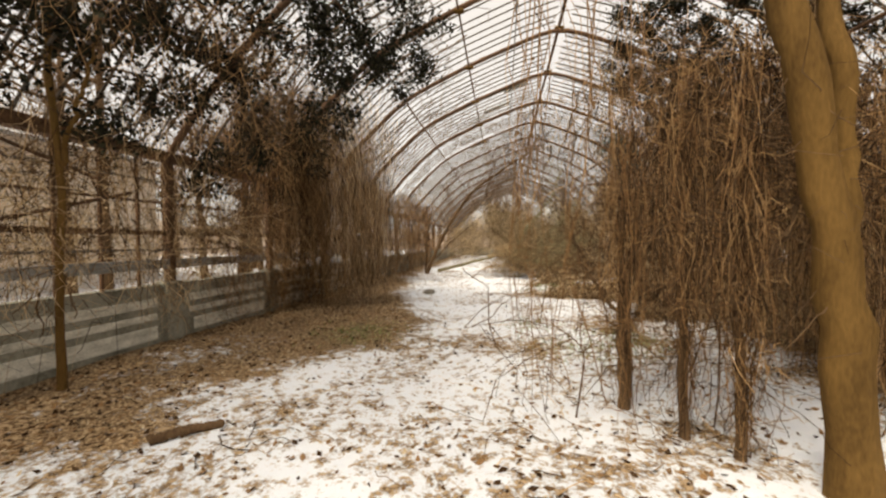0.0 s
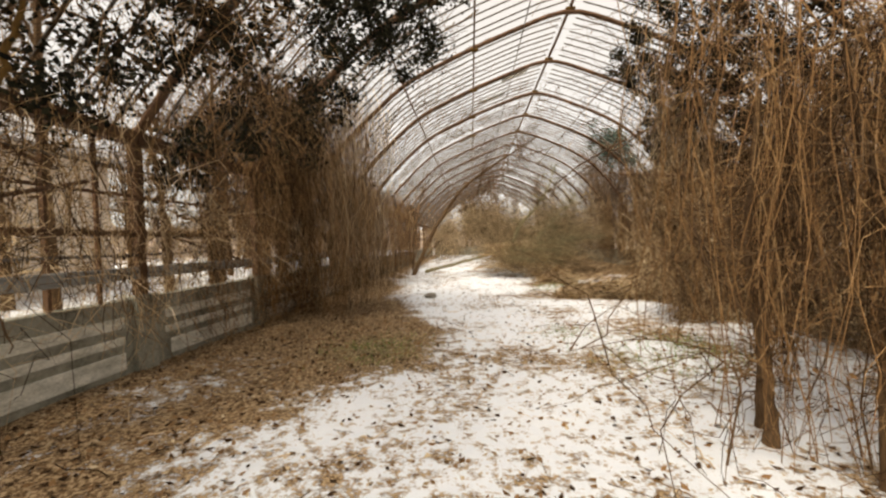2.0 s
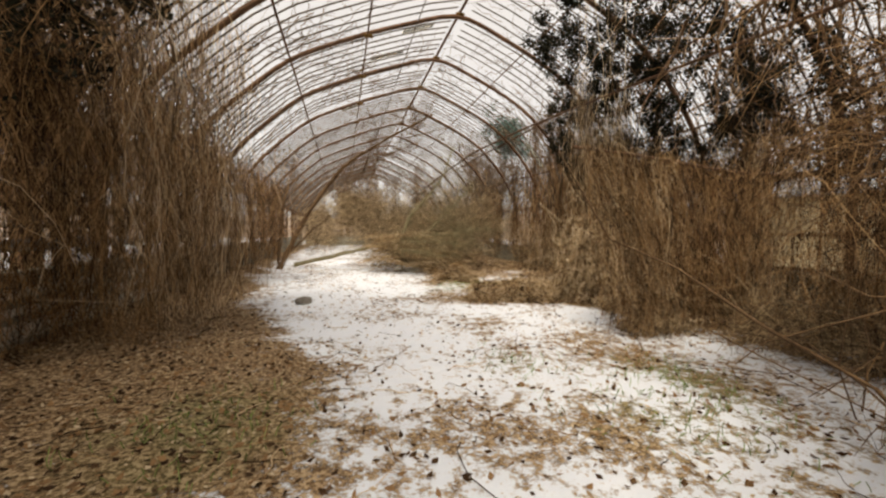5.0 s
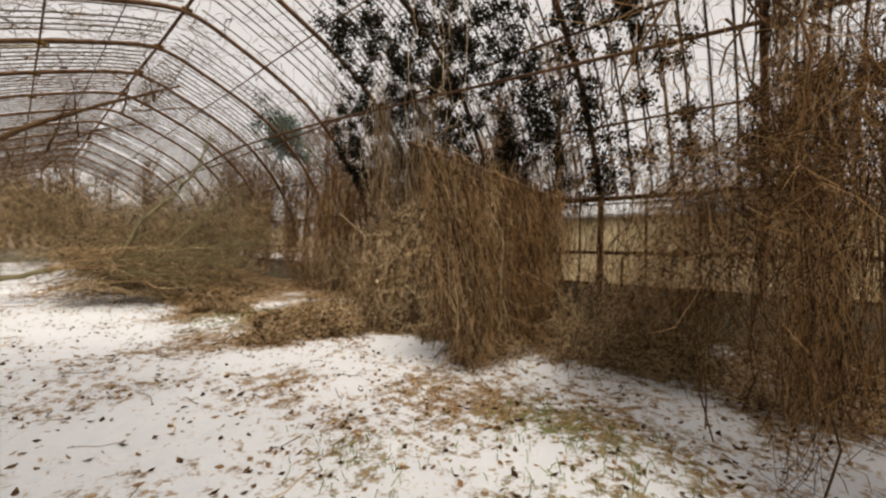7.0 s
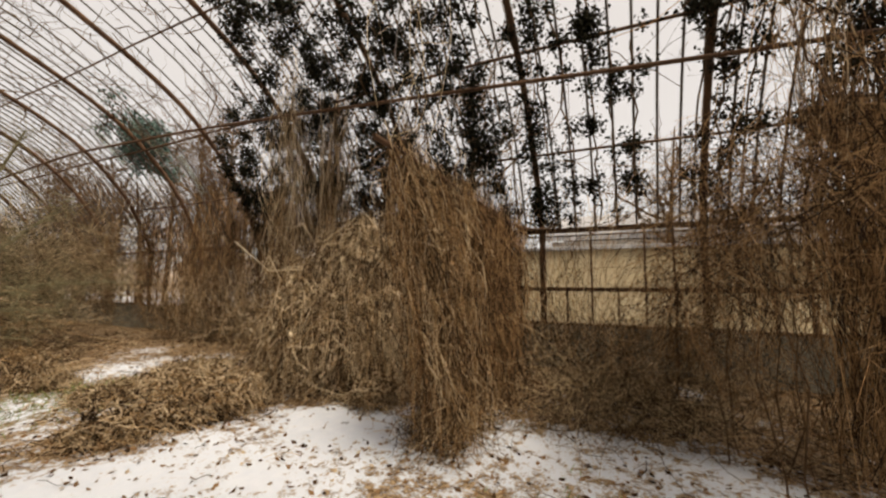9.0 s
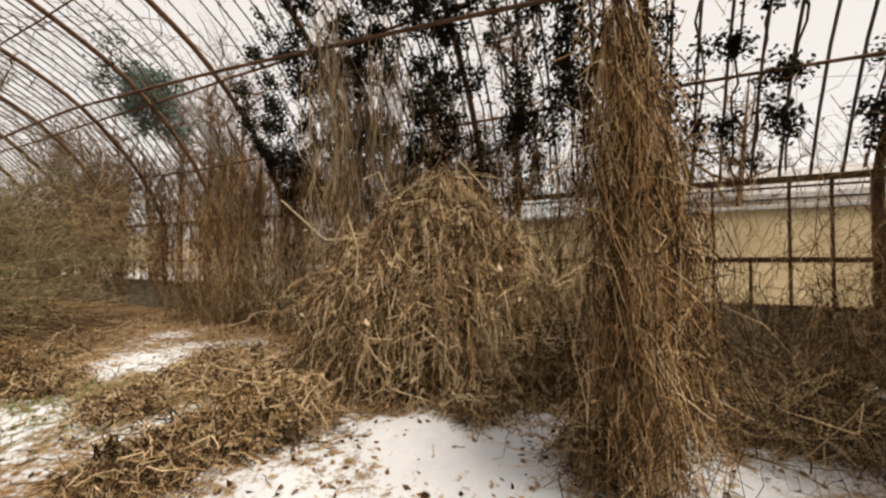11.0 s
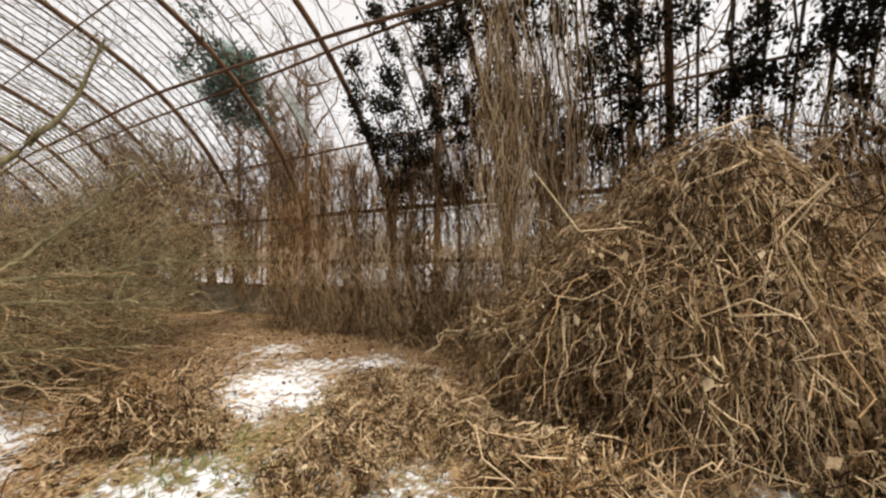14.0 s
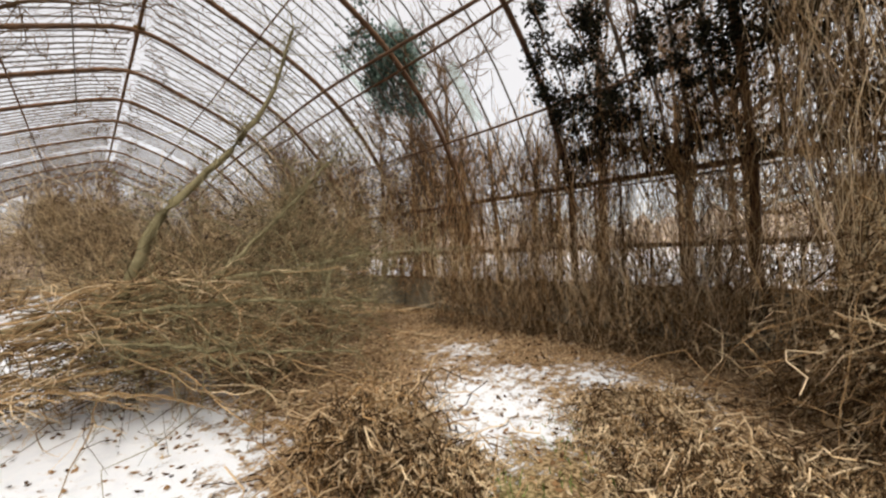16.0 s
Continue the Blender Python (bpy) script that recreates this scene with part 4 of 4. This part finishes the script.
# hanging tendrils in front of the first steps
for x, y, zt, lo in ((0.25, 2.75, 5.0, 0.15), (0.42, 3.1, 5.0, 0.3), (0.12, 3.0, 4.5, 0.4), (0.85, 2.9, 4.5, 0.1), (0.7, 3.3, 5.0, 0.1), (0.95, 3.15, 4.4, 0.05), (0.33, 3.6, 4.8, 0.5)):
    hang("thin bare tendril hanging from the roof", (x - 0.05, y), (x + 0.05, y + 0.05), zt, zt, lo, 4, 0.08, VINE_RED, "hanging tendrils", 0.08, (0.003, 0.006), 1.0, 4.0, 0.06, 0.4)
tree("thin bent branch leaning out of the snow", (0.55, 3.4, 0), [(0.6, 3.4, -0.02), (0.68, 3.35, 0.6), (0.45, 3.4, 0.78), (0.1, 3.45, 0.82), (-0.35, 3.5, 0.72)], 0.008, BARK, name="branch", twigs=14)

# ground clutter
n = 70000
px, py = rng.uniform(LEFT + 0.1, RIGHT - 0.1, n), rng.uniform(0.3, 20, n)
keep = np.array([rng.random() < max(0.0, cover(a, b) - 0.22) ** 1.5 * 1.5 + 0.06 for a, b in zip(px, py)])
px, py = px[keep], py[keep]
pz = np.array([ground_z(a, b) for a, b in zip(px, py)]) + 0.012
sel = rng.random(len(px)) < 0.66
pts = np.stack([px, py, pz], 1)
litter = tagged(mesh_part("leaf_litter", leaf_quads(pts[sel], 0.062, flat=0.7), DRYLEAF), "brown dead leaves lying on snow and soil", "leaves", kind="stuff")
litter = tagged(mesh_part("pale_leaf_litter", leaf_quads(pts[~sel], 0.045, flat=0.75), PALELEAF), "pale dead leaves lying on snow and soil", "leaves", kind="stuff")
n = 1500
s = pts[rng.integers(0, len(pts), n)]
e = s + rng.normal(size=(n, 3)) * np.array([0.2, 0.2, 0.03])
e[:, 2] = np.maximum(e[:, 2], 0.02)
tagged(mesh_part("fallen_twig_litter", tubes(wander(s, e, 5, 0.15), rng.uniform(0.002, 0.005, n)), VINE), "small fallen twigs on the ground", "twigs", kind="stuff")
n = 20000
gx, gy = rng.uniform(-3.5, 4, n), rng.uniform(4.5, 15, n)
g = np.array([rng.random() < green(a, b) * 0.8 for a, b in zip(gx, gy)])
gx, gy = gx[g], gy[g]
s = np.stack([gx, gy, np.array([ground_z(a, b) for a, b in zip(gx, gy)])], 1)
e = s + rng.normal(size=s.shape) * 0.025 + np.array([0, 0, 0.05])
tagged(mesh_part("grass", tubes(wander(s, e, 3, 0.1), np.full(len(s), 0.003)), GRASS), "short green grass through the snow", "grass", kind="stuff")


def rock(x, y, r, label):
    bm = bmesh.new()
    bmesh.ops.create_icosphere(bm, subdivisions=3, radius=r)
    for v in bm.verts:
        v.co *= 1 + 0.3 * noise.noise(v.co * 3 / r * 0.5)
        v.co.z *= 0.55
    me = bpy.data.meshes.new("stone")
    bm.to_mesh(me)
    bm.free()
    me.materials.append(STONE)
    ob = tagged(new("stone", me), label, "stone")
    ob.location = (x, y, ground_z(x, y) + r * 0.15)


rock(-2.1, 11.1, 0.17, "small dark stone lying on the snow")
tree("short dark rotten log lying on snow", (-2.4, 2.6, 0), [(-2.62, 2.5, 0.05), (-2.45, 2.65, 0.07), (-2.28, 2.84, 0.04)], 0.04, BARK, name="log", r1=0.8)

# ---- outside ----
yard = thing("garden_wall", (9.4, 4, 0), "ochre rendered garden wall beyond the glasshouse", "wall")
solid("wall_body", (9.4, -6, -0.1, 9.6, 12.0, 2.35), OCHRE, yard)
solid("coping", (9.32, -6, 2.351, 9.68, 12.0, 2.43), ROOFM, yard)


def outbuilding(x, y, w, d, h, label):
    ob = thing("outbuilding", (x, y, 0), label, "building")
    solid("wall_body", (x - w / 2, y - d / 2, -0.1, x + w / 2, y + d / 2, h), PALEWALL, ob)
    v = np.array([(x - w / 2 - 0.4, y - d / 2 - 0.4, h + 0.004), (x - w / 2 - 0.4, y + d / 2 + 0.4, h + 0.004), (x, y + d / 2 + 0.4, h + 1.4), (x, y - d / 2 - 0.4, h + 1.4), (x + w / 2 + 0.4, y - d / 2 - 0.4, h + 0.004), (x + w / 2 + 0.4, y + d / 2 + 0.4, h + 0.004)])
    v = np.r_[v, v + np.array([0, 0, 0.15])]
    q = [(0, 1, 2, 3), (3, 2, 5, 4), (9, 8, 7, 6), (10, 11, 8, 9), (0, 3, 9, 6), (3, 4, 10, 9), (1, 7, 8, 2), (2, 8, 11, 5), (0, 6, 7, 1), (4, 5, 11, 10)]
    flat_shaded(attach("roof", (v, q), ROOFM, ob))
    for i in range(4):
        yy = y - d / 2 + d * (i + 0.5) / 4
        win = solid("window", (x - w / 2 - 0.03, yy - 0.5, 1.2, x - w / 2 + 0.02, yy + 0.5, 2.4), BOARD, ob)


manor = thing("long_house", (-15, 4, 0), "long pale tan rendered house beyond the west wall", "building")
solid("wall_body", (-21, -14, -0.1, -15, 15, 5.0), TANWALL, manor)
solid("plinth", (-14.99, -14, -0.1, -14.9, 15, 0.7), PALEWALL, manor)
flat_shaded(attach("roof", (np.array([(-14.5, -14.5, 5.004), (-14.5, 15.5, 5.004), (-18, 15.5, 6.9), (-18, -14.5, 6.9), (-21.5, -14.5, 5.004), (-21.5, 15.5, 5.004)]), [(0, 1, 2, 3), (3, 2, 5, 4), (4, 5, 1, 0)]), ROOFM, manor))
outbuilding(19, 2, 7, 14, 3.2, "pale outbuilding with a low grey roof")


def bare_tree(h, seed_label):
    ob = thing("bare_tree", (0, 0, 0), seed_label, "tree", "bare trees outside")
    trunk = line([(0, 0, -0.1), (0.1, 0.05, h * 0.4), (rng.normal() * 0.3, rng.normal() * 0.3, h)], 14)
    attach("trunk", tubes([trunk], [0.16 * np.linspace(1, 0.12, 14)], 7), BARK, ob)
    n1 = 18
    s = trunk[rng.integers(4, 13, n1)]
    e = s + np.c_[rng.normal(size=(n1, 2)) * h * 0.2, rng.uniform(0.08, 0.3, n1) * h]
    p = wander(s, e, 8, 0.12)
    limb = p.reshape(-1, 3)
    for i in range(n1):
        attach("limb", tubes(p[i:i + 1], [0.045 * np.linspace(1, 0.3, 8)], 4), BARK, ob)
    n2 = 420
    s = limb[rng.integers(0, len(limb), n2)]
    e = s + rng.normal(size=(n2, 3)) * h * 0.075 + np.array([0, 0, h * 0.04])
    attach("twig_tangle", tubes(wander(s, e, 5, 0.15), np.outer(np.full(n2, 0.012), np.linspace(1, 0.4, 5))), BARK, ob, kind="stuff")
    return ob


trees = [bare_tree(9, "tall bare deciduous tree outside the glasshouse"), bare_tree(7, "bare deciduous tree outside the glasshouse")]
spots = [(rng.uniform(-26, -9), rng.uniform(17, 40)) for _ in range(18)] + [(-12.5, -1.0), (-11.5, 5.0), (-13.0, 10.0), (-11.0, 13.0)] + [(rng.uniform(11, 27), rng.uniform(9, 45)) for _ in range(24)] + [(rng.uniform(-8, 12), rng.uniform(46, 58)) for _ in range(22)] + [(rng.uniform(8.5, 13), rng.uniform(13, 42)) for _ in range(14)] + [(rng.uniform(-11, -7), rng.uniform(6, 42)) for _ in range(10)] + [(14.5, -2.0), (15, 5.0)]
for i, (x, y) in enumerate(spots):
    m = pose(x, y, 0, 0, 0, rng.uniform(0, 360))
    if i < 2:
        trees[i].matrix_basis = m
    else:
        copy_thing(trees[i % 2], m)


def conifer(x, y, h):
    ob = thing("conifer", (x, y, 0), "dark green conifer behind the glasshouse", "tree", "conifers outside")
    attach("trunk", tubes([line([(x, y, -0.1), (x, y, h)], 8)], [0.16 * np.linspace(1, 0.1, 8)], 7), BARK, ob)
    n = 3600
    f = rng.random(n) ** 0.7
    a, r = rng.uniform(0, 6.283, n), (1 - f) * h * 0.34 * rng.uniform(0.15, 1, n) * (0.75 + 0.25 * np.sin(f * 60))
    s = np.stack([x + r * np.cos(a), y + r * np.sin(a), h * (0.12 + 0.88 * f) - r * 0.25], 1)
    attach("needle_foliage", leaf_quads(s, 0.4, flat=0.4), NEEDLE, ob, kind="stuff")


for x, y, h in ((-19, 9, 9), (-18, 1.5, 8)):
    conifer(x, y, h)

for y in (-1, 3, 7, 11, 16, 22):
    thicket("bare hedge outside the west wall", (-10.5 + 0.1 * y, y, 1.6), (1.6, 2.0, 1.4), 260, TWIG, name="hedge", group="bare hedges", r=0.009, length=1.5, down=-0.2)
for y in (13, 17, 22, 28):
    thicket("bare hedge outside the east wall", (9.5, y, 1.6), (1.2, 2.0, 1.5), 380, TWIG, name="hedge", group="bare hedges", r=0.009, length=1.5, down=-0.2)

# distant wood all round
a = np.linspace(0, 2 * np.pi, 289)
v = []
for i, t in enumerate(a[:-1]):
    top = 4.5 + 0.8 * math.sin(t * 9) + 0.8 * math.sin(t * 23 + 1) + rng.normal() * 1.0
    for rr, z in ((75, -0.5), (75, top), (79, top), (79, -0.5)):
        v.append((1.4 + rr * math.cos(t), 10 + rr * math.sin(t), z))
q = []
for i in range(288):
    j = (i + 1) % 288
    for k in range(3):
        q.append((i * 4 + k, j * 4 + k, j * 4 + k + 1, i * 4 + k + 1))
tagged(mesh_part("backdrop", (v, q), FARWOOD), "distant bare winter wood", "backdrop", kind="structure")
